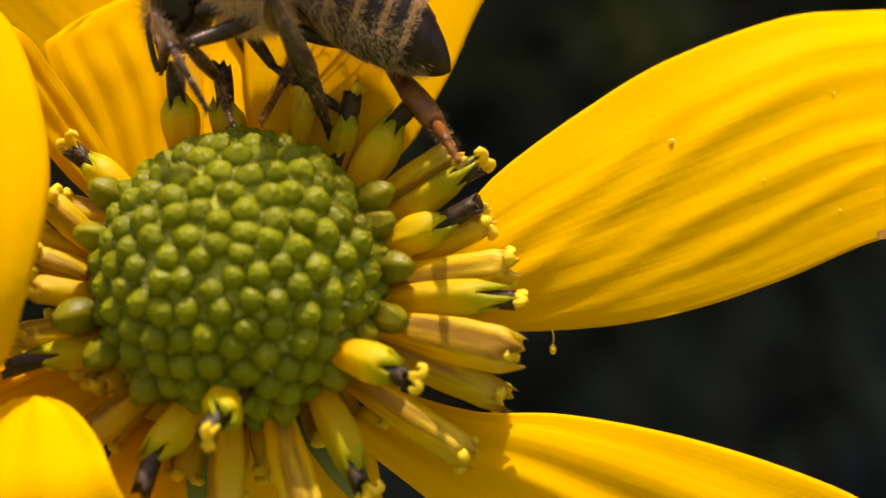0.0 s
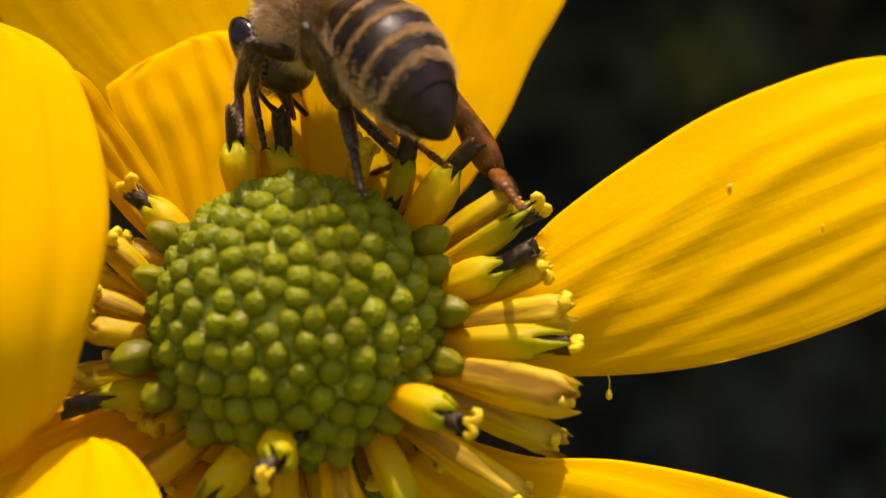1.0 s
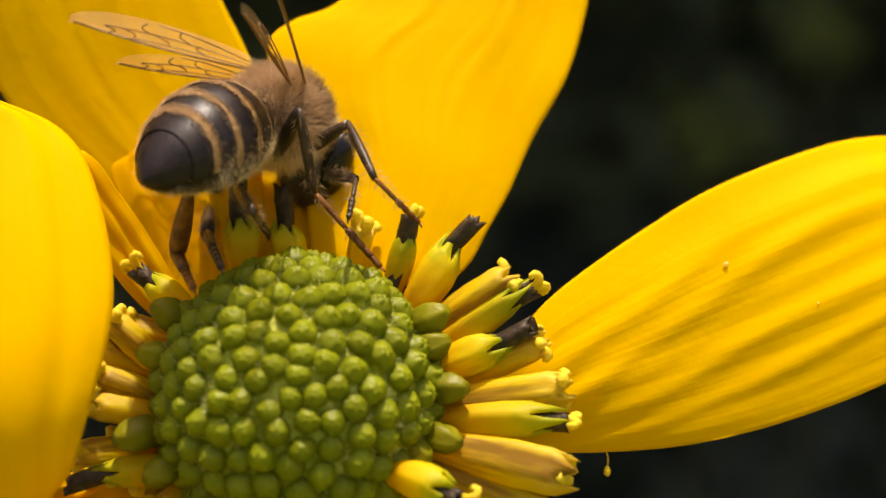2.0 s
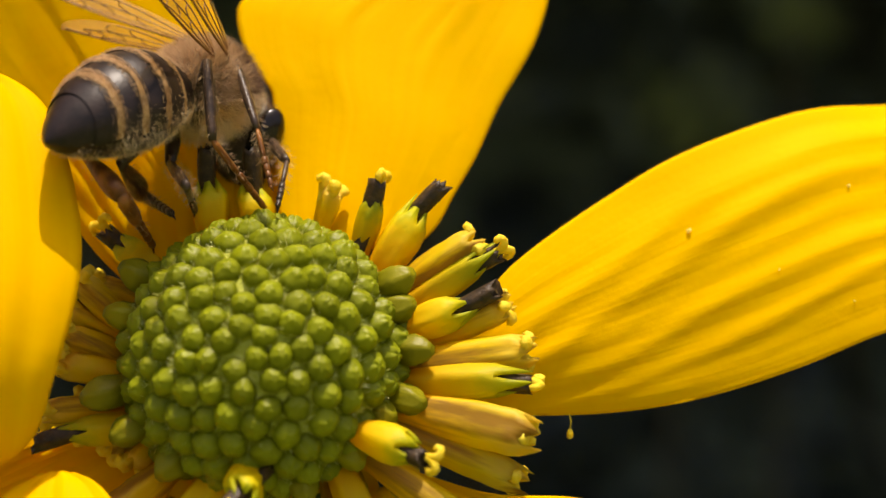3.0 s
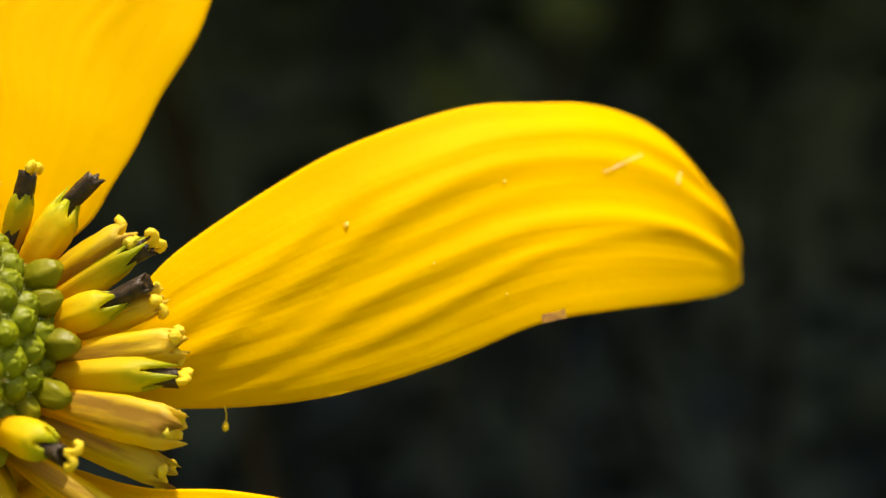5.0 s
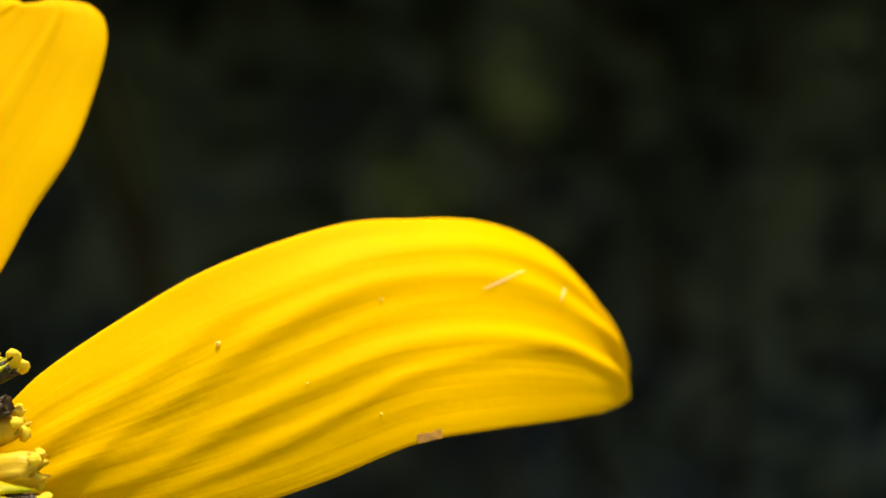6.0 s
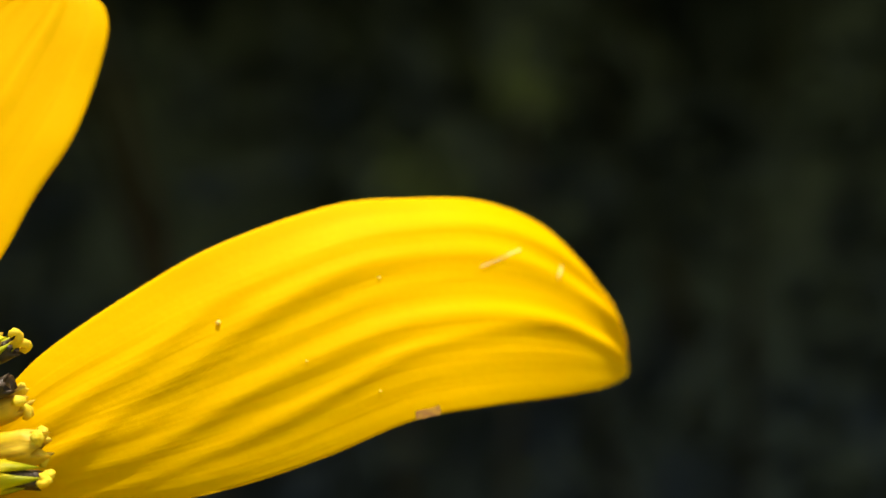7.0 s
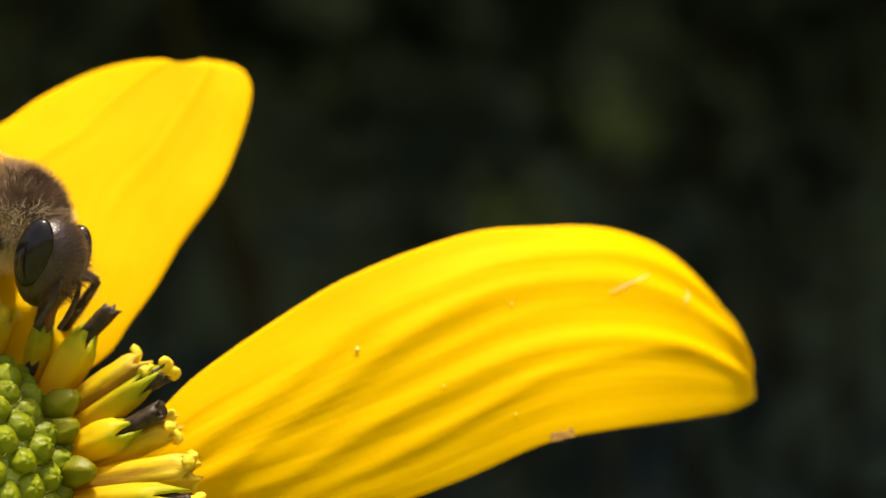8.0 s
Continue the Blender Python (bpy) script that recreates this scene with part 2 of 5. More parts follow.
def faded_material():
    """Older tubes with dry brown streaks along one side."""
    mat = corolla_material((0.84, 0.62, 0.06))
    mat.name = "faded_corolla"
    nt = mat.node_tree
    nodes, links = nt.nodes, nt.links
    shader = nodes["Principled BSDF"]
    coords = nodes.new("ShaderNodeTexCoord")
    stretch = nodes.new("ShaderNodeMapping")
    stretch.inputs["Scale"].default_value = (1500, 1500, 220)
    links.new(coords.outputs["Object"], stretch.inputs["Vector"])
    streak = nodes.new("ShaderNodeTexNoise")
    streak.inputs["Scale"].default_value = 1.0
    streak.inputs["Detail"].default_value = 4.0
    links.new(stretch.outputs[0], streak.inputs["Vector"])
    level = nodes.new("ShaderNodeMapRange")
    level.inputs["From Min"].default_value, level.inputs["From Max"].default_value = 0.50, 0.66
    links.new(streak.outputs["Fac"], level.inputs["Value"])
    mix = nodes.new("ShaderNodeMix")
    mix.data_type, mix.blend_type = "RGBA", "MIX"
    old = shader.inputs["Base Color"].links[0].from_socket
    links.new(level.outputs[0], mix.inputs["Factor"])
    links.new(old, mix.inputs[6])
    mix.inputs[7].default_value = (0.40, 0.22, 0.02, 1)
    for link in list(old.links):
        if link.to_node != mix:
            links.new(mix.outputs[2], link.to_socket)
    return mat


FADED_TUBE = faded_material()
WOOL = material("pale_wool", (0.55, 0.58, 0.14), 0.8, (0.72, 0.74, 0.34), 900, 2, 0.1, 0.5)
ANTHER = material("anther_brown", (0.014, 0.008, 0.004), 0.5, (0.055, 0.030, 0.009), 2500, 4, 0.3, 0.0, 0.5, 7000)
STIGMA = material("stigma_yellow", (0.86, 0.62, 0.015), 0.6, (0.90, 0.72, 0.06), 3000, 3, 0.25, 0.35, 0.6, 9000)
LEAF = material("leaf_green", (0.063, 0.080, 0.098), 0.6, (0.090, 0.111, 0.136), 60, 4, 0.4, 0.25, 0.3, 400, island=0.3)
BLEMISH = material("blemish_brown", (0.26, 0.11, 0.04), 0.7, (0.48, 0.25, 0.03), 3000, 3, 0.2)
POLLEN = material("pollen", (0.95, 0.78, 0.18), 0.7, (0.95, 0.85, 0.35), 4000, 2, 0.2, 0.5)
STEM = material("stem_green", (0.09, 0.14, 0.03), 0.5, (0.13, 0.17, 0.05), 300, 4, 0.4, 0.0, 0.3, 2000)
SUNLIT = material("sunlit_leaf", (0.14, 0.17, 0.07), 0.5, (0.19, 0.22, 0.09), 60, 4, 0.4, 0.3, 0.2, 400)
BARK = material("bark_brown", (0.03, 0.022, 0.016), 0.9, (0.05, 0.038, 0.026), 120, 5, 0.2, 0.0, 0.6, 400)
SHADE = material("thicket_shade", (0.13, 0.16, 0.175), 0.9, (0.21, 0.25, 0.26), 9, 4, 0.1, 0.0, 0.5, 60)
SOIL = material("bounce_soil", (0.11, 0.125, 0.04), 0.95, (0.19, 0.21, 0.075), 25, 8, 0.1, 0.0, 0.8, 90)

# ---- ground and the shady hedge behind ----
GROUND = -0.55


def ground():
    # out of view; its light grassy tint is there to bounce warm fill upwards
    bm = bmesh.new()
    bmesh.ops.create_grid(bm, x_segments=2, y_segments=2, size=400000, matrix=Matrix.Translation((0, 0, GROUND / MM)))
    ob = new("ground", mesh_of(bm, SOIL, False))
    tagged(ob, "unseen ground, tinted grassy to bounce fill light upwards", "ground", kind="structure")


ground()


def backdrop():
    # a wavy sheet whose dark bluish colour stands in for deep shade
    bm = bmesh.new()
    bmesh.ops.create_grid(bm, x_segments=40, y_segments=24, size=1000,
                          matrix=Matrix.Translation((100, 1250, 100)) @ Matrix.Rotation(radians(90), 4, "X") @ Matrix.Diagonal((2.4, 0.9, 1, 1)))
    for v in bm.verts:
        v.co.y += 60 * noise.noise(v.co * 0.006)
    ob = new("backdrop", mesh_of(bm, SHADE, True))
    tagged(ob, "dark sheet standing in for the deep shade inside a shrubbery", "shrubbery", kind="structure")


backdrop()


def leaf_mesh(mat, curl):
    bm = bmesh.new()
    rows = []
    for i in range(9):
        s = i / 8
        half = 0.26 * math.sin(math.pi * min(1.0, 0.03 + s ** 0.85 * 0.97)) ** 0.8 + 0.004
        rows.append([bm.verts.new((c * half, s, 0.10 * abs(c) - curl * s * s + 0.02 * math.sin(9 * s) * c)) for c in (-1, -0.5, 0, 0.5, 1)])
    for a, b in zip(rows, rows[1:]):
        for k in range(4):
            bm.faces.new((a[k], a[k + 1], b[k + 1], b[k]))
    return bm


def leaves(bm, count, place, size, seed):
    """Joins count leaves into bm; place(rnd) gives a root and the way the leaf points."""
    rnd = random.Random(seed)
    for _ in range(count):
        root, way = place(rnd)
        one = leaf_mesh(None, rnd.uniform(0.1, 0.4))
        long = size * rnd.uniform(0.7, 1.3)
        q = Vector(way).to_track_quat("Y", "Z").to_matrix().to_4x4()
        one.transform(Matrix.Translation(root) @ q @ Matrix.Rotation(rnd.uniform(-0.9, 0.9), 4, "Y") @ Matrix.Scale(long, 4))
        first = [bm.verts.new(v.co) for v in one.verts]
        one.verts.index_update()
        for face in one.faces:
            bm.faces.new([first[v.index] for v in face.verts])
        one.free()


def shrub(name, label, x, y, reach, low, high, count, seed, size, lean=(0, -0.4, 0.2)):
    """A shrub with stems from the ground and leaves in the given box."""
    foot = Vector((x, y, GROUND / MM))
    ob = new(name)
    ob.location = foot * MM
    tagged(ob, label, "shrub")
    rnd = random.Random(seed)
    for k in range(5):
        top = Vector((x + rnd.uniform(-0.8, 0.8) * reach[0], y + rnd.uniform(-0.8, 0.8) * reach[1], high * rnd.uniform(0.85, 1.0)))
        mid = foot.lerp(top, 0.55) + Vector((rnd.uniform(-40, 40), 40, 40))
        bm = bmesh.new()
        tube(bm, spline([foot + Vector((rnd.uniform(-20, 20), rnd.uniform(-20, 20), 0)), mid, top], 24), [9 - 0.3 * i for i in range(24)], 8)
        part("branch", bm, BARK, ob)

    def place(rnd):
        p = Vector((x + rnd.uniform(-1, 1) * reach[0], y + rnd.uniform(-1, 1) * reach[1], rnd.uniform(low, high)))
        return p, Vector((rnd.uniform(-1, 1) + lean[0], rnd.uniform(-1, 1) + lean[1], rnd.uniform(-1, 1) + lean[2])).normalized()
    bm = bmesh.new()
    leaves(bm, count, place, size, seed + 1)
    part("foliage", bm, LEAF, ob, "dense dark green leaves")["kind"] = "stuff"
    return ob


# a thicket behind, and an unseen taller shrub added only to shade it
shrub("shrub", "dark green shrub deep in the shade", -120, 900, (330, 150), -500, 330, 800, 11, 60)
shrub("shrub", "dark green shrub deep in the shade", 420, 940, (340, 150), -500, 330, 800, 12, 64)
shrub("unseen_shade_shrub", "unseen tall shrub added to shade the thicket", 150, 760, (900, 560), 330, 520, 4200, 13, 130)


def sun_spot_tuft(x, y, z, spread, seed):
    """An added stalk from the ground; its small leaves are painted pale like a sunlit spot."""
    ob = new("sun_spot_tuft")
    foot = Vector((x, y + 30, GROUND / MM))
    ob.location = foot * MM
    tagged(ob, "added tuft of leaves, painted pale to stand for a sunlit leaf", "shoot")

    def place(rnd):
        p = Vector((rnd.gauss(0, 0.5), rnd.gauss(0, 0.5), rnd.gauss(0, 0.5))) * spread + Vector((x, y, z))
        return p, Vector((rnd.uniform(-1, 1), rnd.uniform(-1, 0.3), rnd.uniform(-0.2, 1))).normalized()
    bm = bmesh.new()
    leaves(bm, 60, place, 4.5, seed)
    part("foliage", bm, SUNLIT, ob)["kind"] = "stuff"
    bm = bmesh.new()
    tube(bm, spline([foot, foot.lerp(Vector((x, y, z)), 0.6) + Vector((0, 25, 0)), Vector((x, y, z))], 16), 0.8, 6)
    part("stalk", bm, BARK, ob)


sun_spot_tuft(78, 400, 52, 11, 41)
sun_spot_tuft(111, 400, 83, 11, 42)

# ---- the flower ----
STEM_FOOT = Vector((0.012, 0.09, GROUND))
flower = new("coneflower")
flower.location = STEM_FOOT
tagged(flower, "yellow coneflower with a green dome on an upright stem", "flower")
TILT = radians(12)
AXIS = Vector((0, -math.cos(TILT), math.sin(TILT)))
UP = Vector((0, math.sin(TILT), math.cos(TILT)))


def fl(u, v, w):
    """Right, up and out of the flower's face, in millimetres."""
    return Vector((u, 0, 0)) + v * UP + w * AXIS


def stem():
    bm = bmesh.new()
    foot = STEM_FOOT / MM
    pts = spline([fl(0, 0, -4.5), fl(0, -1, -8), fl(0, -12, -22), foot * 0.4 + Vector((0, 38, -40)), foot], 40)
    tube(bm, pts, [1.7 + 1.2 * i / 40 for i in range(40)], 10)
    part("stem", bm, STEM, flower, "slender green flower stem")
    bm = bmesh.new()
    lathe(bm, [(1.6, -6.5), (3.2, -5.6), (4.6, -4.2), (5.3, -2.6), (5.3, -1.6), (4.9, -1.2)], 24, along(AXIS, fl(0, -0.5, 0)))
    part("calyx", bm, STEM, flower, "green calyx")
    for k in range(9):
        a = 2 * math.pi * k / 9 + 0.3
        d = Vector((math.cos(a), math.sin(a)))
        bm = bmesh.new()
        long = 0.62 if d.y > 0.2 else 1.0
        mid = [fl(d.x * r * long, d.y * r * long, w) for r, w in ((4.0, -4.2), (6.5, -3.6), (8.5, -3.4), (10.5, -4.2))]
        tube(bm, spline(mid, 8), [1.1, 1.5, 1.6, 1.5, 1.3, 1.0, 0.6, 0.15], 8, 0.25)
        part("sepal", bm, STEM, flower)


stem()


SURFACE = {}


def petal(upper, lower, ridges=6, amp=0.22, bulge=0.8, seed=0, fine=0.012, label="", folds=(), n=64, m=40, thick=0.16, notch=None):
    """A ray petal between its two edges, pleated lengthwise and swelling towards the viewer."""
    bm = bmesh.new()
    a, b = spline(upper, n), spline(lower, n)
    grid = []
    uv = bm.loops.layers.uv.new("grain")
    for i in range(n):
        s = i / (n - 1)
        row = []
        across = (b[i] - a[i])
        wide = min(1.0, across.length / 6.0)
        j0 = max(i - 1, 0)
        tangent = ((a[min(i + 1, n - 1)] + b[min(i + 1, n - 1)]) - (a[j0] + b[j0]))
        out = tangent.cross(across)
        out = out.normalized() if out.length > 1e-6 else Vector((0, -1, 0))
        if out.y > 0:
            out.negate()
        for k in range(m):
            c = k / (m - 1)
            drift = 0.35 * noise.noise((s * 1.7, c * 2.0, seed + 5.1))
            wave = math.sin(2 * math.pi * (ridges * c + drift) + seed)
            size = 0.55 + 0.9 * abs(noise.noise((s * 1.2, ridges * c * 0.5, seed + 9.7)))
            swell = bulge * 4 * c * (1 - c)
            off = wide * (swell + amp * size * wave * min(1.0, 6 * c, 6 * (1 - c)) + fine * math.sin(40 * c + 6 * drift + seed))
            for place, height, width, slope, curve, fade in folds:
                place += slope * (s - 0.5) + curve * (s - 0.5) ** 2
                height *= max(0.0, min(1.0, (fade - s) / 0.3))
                q = (c - place - 0.02 * noise.noise((s * 2.5, place * 7, seed))) / width
                off += wide * height * (0.36 + 0.78 * s) * (1 + 0.7 * noise.noise((s * 3.2, place * 11, seed))) * math.exp(-q * q) * (1 if q < 0 else math.exp(-0.5 * q))
            off += 0.09 * noise.noise((s * 5, c * 3, seed + 2.0))
            spot = a[i] + across * c + out * off
            if notch and s > 0.86:
                spot -= ((a[-1] + b[-1]) - (a[0] + b[0])).normalized() * notch[2] * ((s - 0.86) / 0.14) ** 1.5 * math.exp(-((c - notch[0]) / notch[1]) ** 2)
            row.append(bm.verts.new(spot))
        grid.append(row)
    for i in range(n - 1):
        for k in range(m - 1):
            face = bm.faces.new((grid[i][k], grid[i + 1][k], grid[i + 1][k + 1], grid[i][k + 1]))
            for loop, (di, dk) in zip(face.loops, ((0, 0), (1, 0), (1, 1), (0, 1))):
                loop[uv].uv = ((i + di) / n + seed, (k + dk) / m + seed)
    SURFACE[seed] = [[v.co.copy() for v in row] for row in grid]
    ob = part("petal", bm, PETAL, flower, label)
    mod = ob.modifiers.new("thickness", "SOLIDIFY")
    mod.thickness, mod.offset = thick * MM, 0
    return ob


petal([(7.5, 2.0, 0.5), (9.2, 2.2, 2.4), (10.7, 2.6, 3.9), (13.9, 3.3, 6.2), (17.6, 4.0, 8.4), (22.7, 5.0, 10.3), (26.3, 6.0, 10.75),
       (29.7, 7.2, 10.8), (32.9, 8.6, 9.87), (35.4, 10.0, 8.0), (36.8, 11.0, 6.35), (37.3, 11.5, 4.8), (37.5, 11.0, 3.7)],
      [(7.7, 2.0, -2.5), (10.8, 2.0, -2.8), (15.1, 2.0, -2.6), (18.7, 2.0, -1.9), (22.3, 1.9, -0.7), (26.0, 2.0, 0.8), (29.5, 3.0, 1.4),
       (33.3, 5.5, 1.8), (36.0, 8.0, 2.2), (37.6, 10.3, 2.7)],
      3, 0.02, 0.62, 1.0, fine=0.012, folds=((0.18, 0.31, 0.08, -0.30, 0.93, 2), (0.318, 0.31, 0.08, -0.34, 1.5, 2), (0.46, 0.07, 0.05, -0.4, 0.9, 0.9),
                                           (0.60, 0.25, 0.06, -0.27, 1.1, 1.15), (0.75, 0.20, 0.045, -0.50, 0.0, 0.85), (0.86, 0.08, 0.04, -0.3, 0.0, 0.7)),
      label="yellow ray petal with deep lengthwise pleats", n=90, m=64)
BROAD = petal([(0.5, 2.6, 4.40), (0.2, 3.5, 6.11), (0.0, 4.6, 8.33), (-0.1, 5.6, 10.47), (-0.6, 6.0, 11.26), (-1.4, 6.7, 12.56), (-1.7, 7.6, 14.36), (-0.6, 8.1, 15.28),
       (1.1, 8.4, 15.87), (2.8, 9.1, 17.28), (5.0, 9.8, 18.59), (6.8, 10.0, 19.16), (8.0, 10.1, 19.33), (8.7, 10.1, 19.27)],
      [(5.6, 2.3, 3.80), (6.9, 2.9, 4.90), (7.7, 3.5, 6.20), (8.7, 4.3, 7.79), (9.8, 5.4, 9.95), (11.3, 6.6, 12.35), (12.2, 7.9, 14.75),
       (12.8, 9.1, 17.17), (12.7, 9.7, 18.39), (12.2, 10.0, 19.02), (11.6, 10.1, 19.22), (11.0, 10.1, 19.22)],
      3, 0.03, 0.5, 2.0, fine=0.01, folds=((0.36, 0.10, 0.016, 0.0, 0.0, 1.2), (0.70, 0.11, 0.018, 0.0, 0.0, 1.3)), notch=(0.42, 0.2, 0.75), label="broad smooth yellow ray petal with a notched tip", n=80, m=48)
petal([(-4.0, 3.6, 4.0), (-9.0, 5.2, 8.0), (-14.0, 6.0, 13.0), (-15.5, 6.0, 20.0), (-12.0, 5.5, 25.5)],
      [(2.2, 3.6, 4.6), (0.9, 4.6, 7.2), (-0.5, 5.3, 9.2), (-1.7, 5.6, 11.7), (-2.5, 5.8, 13.5), (-3.6, 6.0, 15.8), (-7.0, 6.0, 22.0), (-11.0, 5.5, 25.5)],
      3, 0.015, 0.5, 3.0, label="broad yellow ray petal behind the bee")
petal([(-5.6, 3.1, 2.6), (-7.2, 3.7, 6.0), (-8.5, 4.2, 8.8), (-8.0, 4.4, 9.6), (-6.9, 4.6, 10.3), (-5.6, 4.8, 10.8)],
      [(-1.8, 3.3, 5.0), (-1.9, 4.0, 8.0), (-2.4, 4.6, 10.3), (-3.2, 4.9, 11.5), (-4.2, 4.95, 11.6), (-5.0, 4.8, 11.2)],
      5, 0.10, 0.3, 4.0, label="short pleated yellow ray petal")
petal([(-5.0, 2.3, 3.6), (-6.6, 2.0, 6.3), (-7.7, 1.7, 7.9), (-8.5, 1.5, 9.1), (-9.2, 1.5, 9.6)],
      [(-5.8, 2.4, 2.2), (-7.5, 2.0, 4.0), (-9.3, 1.6, 6.5), (-10.0, 1.5, 8.6), (-9.6, 1.5, 9.5)],
      3, 0.15, 0.3, 5.0, label="narrow yellow ray petal")
petal([(-5.5, 2.2, -2.8), (-9.6, 0.4, -4.2), (-9.6, -2.6, -4.0), (-8.32, -4.2, -3.27), (-7.49, -4.6, -0.79), (-6.93, -4.0, 1.78), (-6.89, -3.2, 3.99), (-7.49, -2.2, 6.58), (-8.54, -1.2, 9.05), (-9.91, -0.8, 10.43), (-12.08, -1.4, 11.34)],
      [(-6.0, 2.2, -4.6), (-11.0, 0.6, -6.4), (-14.5, -5.0, -6.8), (-16.85, -8.5, -1.98), (-18.31, -7, 4.07), (-16.81, -4, 9.46), (-13.64, -2, 11.54)],
      5, 0.15, 0.6, 6.0, label="yellow ray petal curling up beside the dome")
petal([(-4.5, 0.8, -6.0), (-8.0, -4.0, -13.0), (-11.6, -6.5, -9.8), (-9.7, -4.6, -6.0), (-8.2, -3.6, -4.9)],
      [(-2.5, 0.8, -6.8), (-1.6, -4.0, -12.5), (-3.8, -5.8, -8.2), (-4.8, -5.0, -6.3), (-5.9, -4.2, -5.2), (-6.9, -3.8, -4.8)],
      3, 0.15, 0.3, 7.0, label="yellow ray petal with its tip curled upwards")
petal([(6.1, 1.5, -5.2), (9.3, 0.8, -6.0), (12.9, 0.3, -6.1), (17.4, -0.3, -6.9), (21.9, -0.5, -8.3), (25.5, 0.4, -10.0), (29.5, 1.8, -13.0), (31.0, 3.0, -16.0)],
      [(3.5, 1.5, -6.5), (8.0, 1.0, -10.0), (14.0, 0.0, -15.0), (21.0, 0.0, -18.0), (27.0, 1.5, -18.5), (30.6, 3.0, -16.5)],
      4, 0.15, 0.8, 8.0, label="broad yellow ray petal below the dome")
petal([(-5.0, 2.2, -2.0), (-9.0, 1.5, -3.5), (-14.0, 0.5, -5.5), (-19.0, 0.0, -8.0)],
      [(-4.0, 2.2, -5.0), (-7.0, 1.5, -8.5), (-12.0, 0.5, -11.0), (-18.5, 0.0, -9.0)],
      4, 0.15, 0.4, 9.0, label="yellow ray petal under the ring of florets")
petal([(-4.2, 1.6, -4.6), (-5.6, 2.2, -8.5), (-5.4, 3.5, -13.0), (-3.0, 5.0, -18.0), (-1.0, 5.6, -19.5)],
      [(4.2, 1.6, -4.6), (5.4, 2.2, -8.5), (5.4, 3.5, -13.0), (3.2, 5.0, -18.0), (0.6, 5.6, -19.5)],
      4, 0.12, 0.4, 10.0, label="yellow ray petal hanging below the florets")


DOME_DROP = -0.5


def dome():
    bm = bmesh.new()
    prof = [(5.42 * math.cos(a), 4.82 * math.sin(a)) for a in (radians(d) for d in (-12, 0, 12, 25, 38, 50, 62, 74, 84))]
    lathe(bm, prof, 48, along(AXIS, fl(0, DOME_DROP, 0)))
    part("dome", bm, DOME, flower, "green domed receptacle")
    kinds = []
    for k in range(5):
        bm = bmesh.new()
        # a closed bud, smooth below, with a small five-lobed nub
        seg = 20
        rings = []
        for r, h in ((0.92, -0.75), (1.0, -0.2), (1.0, 0.18), (0.93, 0.48), (0.79, 0.73), (0.60, 0.90), (0.46, 1.02), (0.36, 1.14), (0.20, 1.21), (0.03, 1.17)):
            ring = []
            for q in range(seg):
                t = 2 * math.pi * q / seg
                star = math.cos(5 * t + k)
                rib = 0.06 if k < 3 else 0.11
                f = 1 + (rib if h > 0.8 else 0.012) * star + 0.16 * noise.noise((1.3 * math.cos(t), 1.3 * math.sin(t), h + 3 * k))
                ring.append(bm.verts.new((r * f * math.cos(t) + 0.06 * h * math.cos(2 * k), r * f * math.sin(t) + 0.06 * h * math.sin(2 * k),
                                          h + (0.6 * rib * star if 0.1 < r < 0.6 and h > 0.8 else 0))))
            rings.append(ring)
        for a, b in zip(rings, rings[1:]):
            for q in range(seg):
                bm.faces.new((a[q], a[(q + 1) % seg], b[(q + 1) % seg], b[q]))
        bm.faces.new(rings[-1])
        kinds.append(mesh_of(bm, BUD))
    total = 150
    tufts = []
    for i in range(total):
        f = ((i + 0.5) / total) ** 1.13
        theta = math.acos(1 - f * 1.03) + random.uniform(-0.02, 0.02)
        a = i * 2.399963 + random.uniform(-0.4, 0.4) / (3 + 0.25 * i)
        u, v = math.cos(a) * math.sin(theta), math.sin(a) * math.sin(theta)
        place = fl(5.35 * u, 5.35 * v + DOME_DROP, 4.75 * math.cos(theta))
        normal = fl(u / 5.2, v / 5.2, math.cos(theta) / 4.6).normalized()
        normal = (normal + 0.15 * AXIS * math.sin(theta) + 0.10 * UP).normalized()
        size = 0.51 + 0.13 * min(1.0, theta / 0.9) + random.uniform(-0.035, 0.035)
        normal = (normal + 0.10 * Vector((random.uniform(-1, 1), random.uniform(-1, 1), random.uniform(-1, 1)))).normalized()
        turn = random.uniform(0, 6.3)
        m = along(normal, place, turn) @ Matrix.Diagonal((size * random.uniform(0.94, 1.08), size, size * random.uniform(0.72, 0.95), 1))
        piece("bud", kinds[i % 3 if theta < 0.95 else 3 + i % 2], m, flower)
        tufts.append((place, normal, size))
    # short pale wool between the buds, in a loose collar round each
    bm = bmesh.new()
    for place, normal, size in tufts:
        side_a = normal.orthogonal().normalized()
        side_b = normal.cross(side_a)
        for _ in range(62):
            a = random.uniform(0, 6.2832)
            out = math.cos(a) * side_a + math.sin(a) * side_b
            root = place + out * size * random.uniform(0.95, 1.15) + normal * size * random.uniform(-0.3, 0.35)
            way = (normal + 0.35 * out + 0.8 * Vector((random.uniform(-1, 1), random.uniform(-1, 1), random.uniform(-1, 1)))).normalized()
            side = way.orthogonal().normalized() * 0.014
            tip = root + way * random.uniform(0.12, 0.36)
            bm.faces.new((bm.verts.new(root - side), bm.verts.new(root + side), bm.verts.new(tip)))
    part("wool", bm, WOOL, flower, "fine pale green wool between the buds")["kind"] = "stuff"


dome()

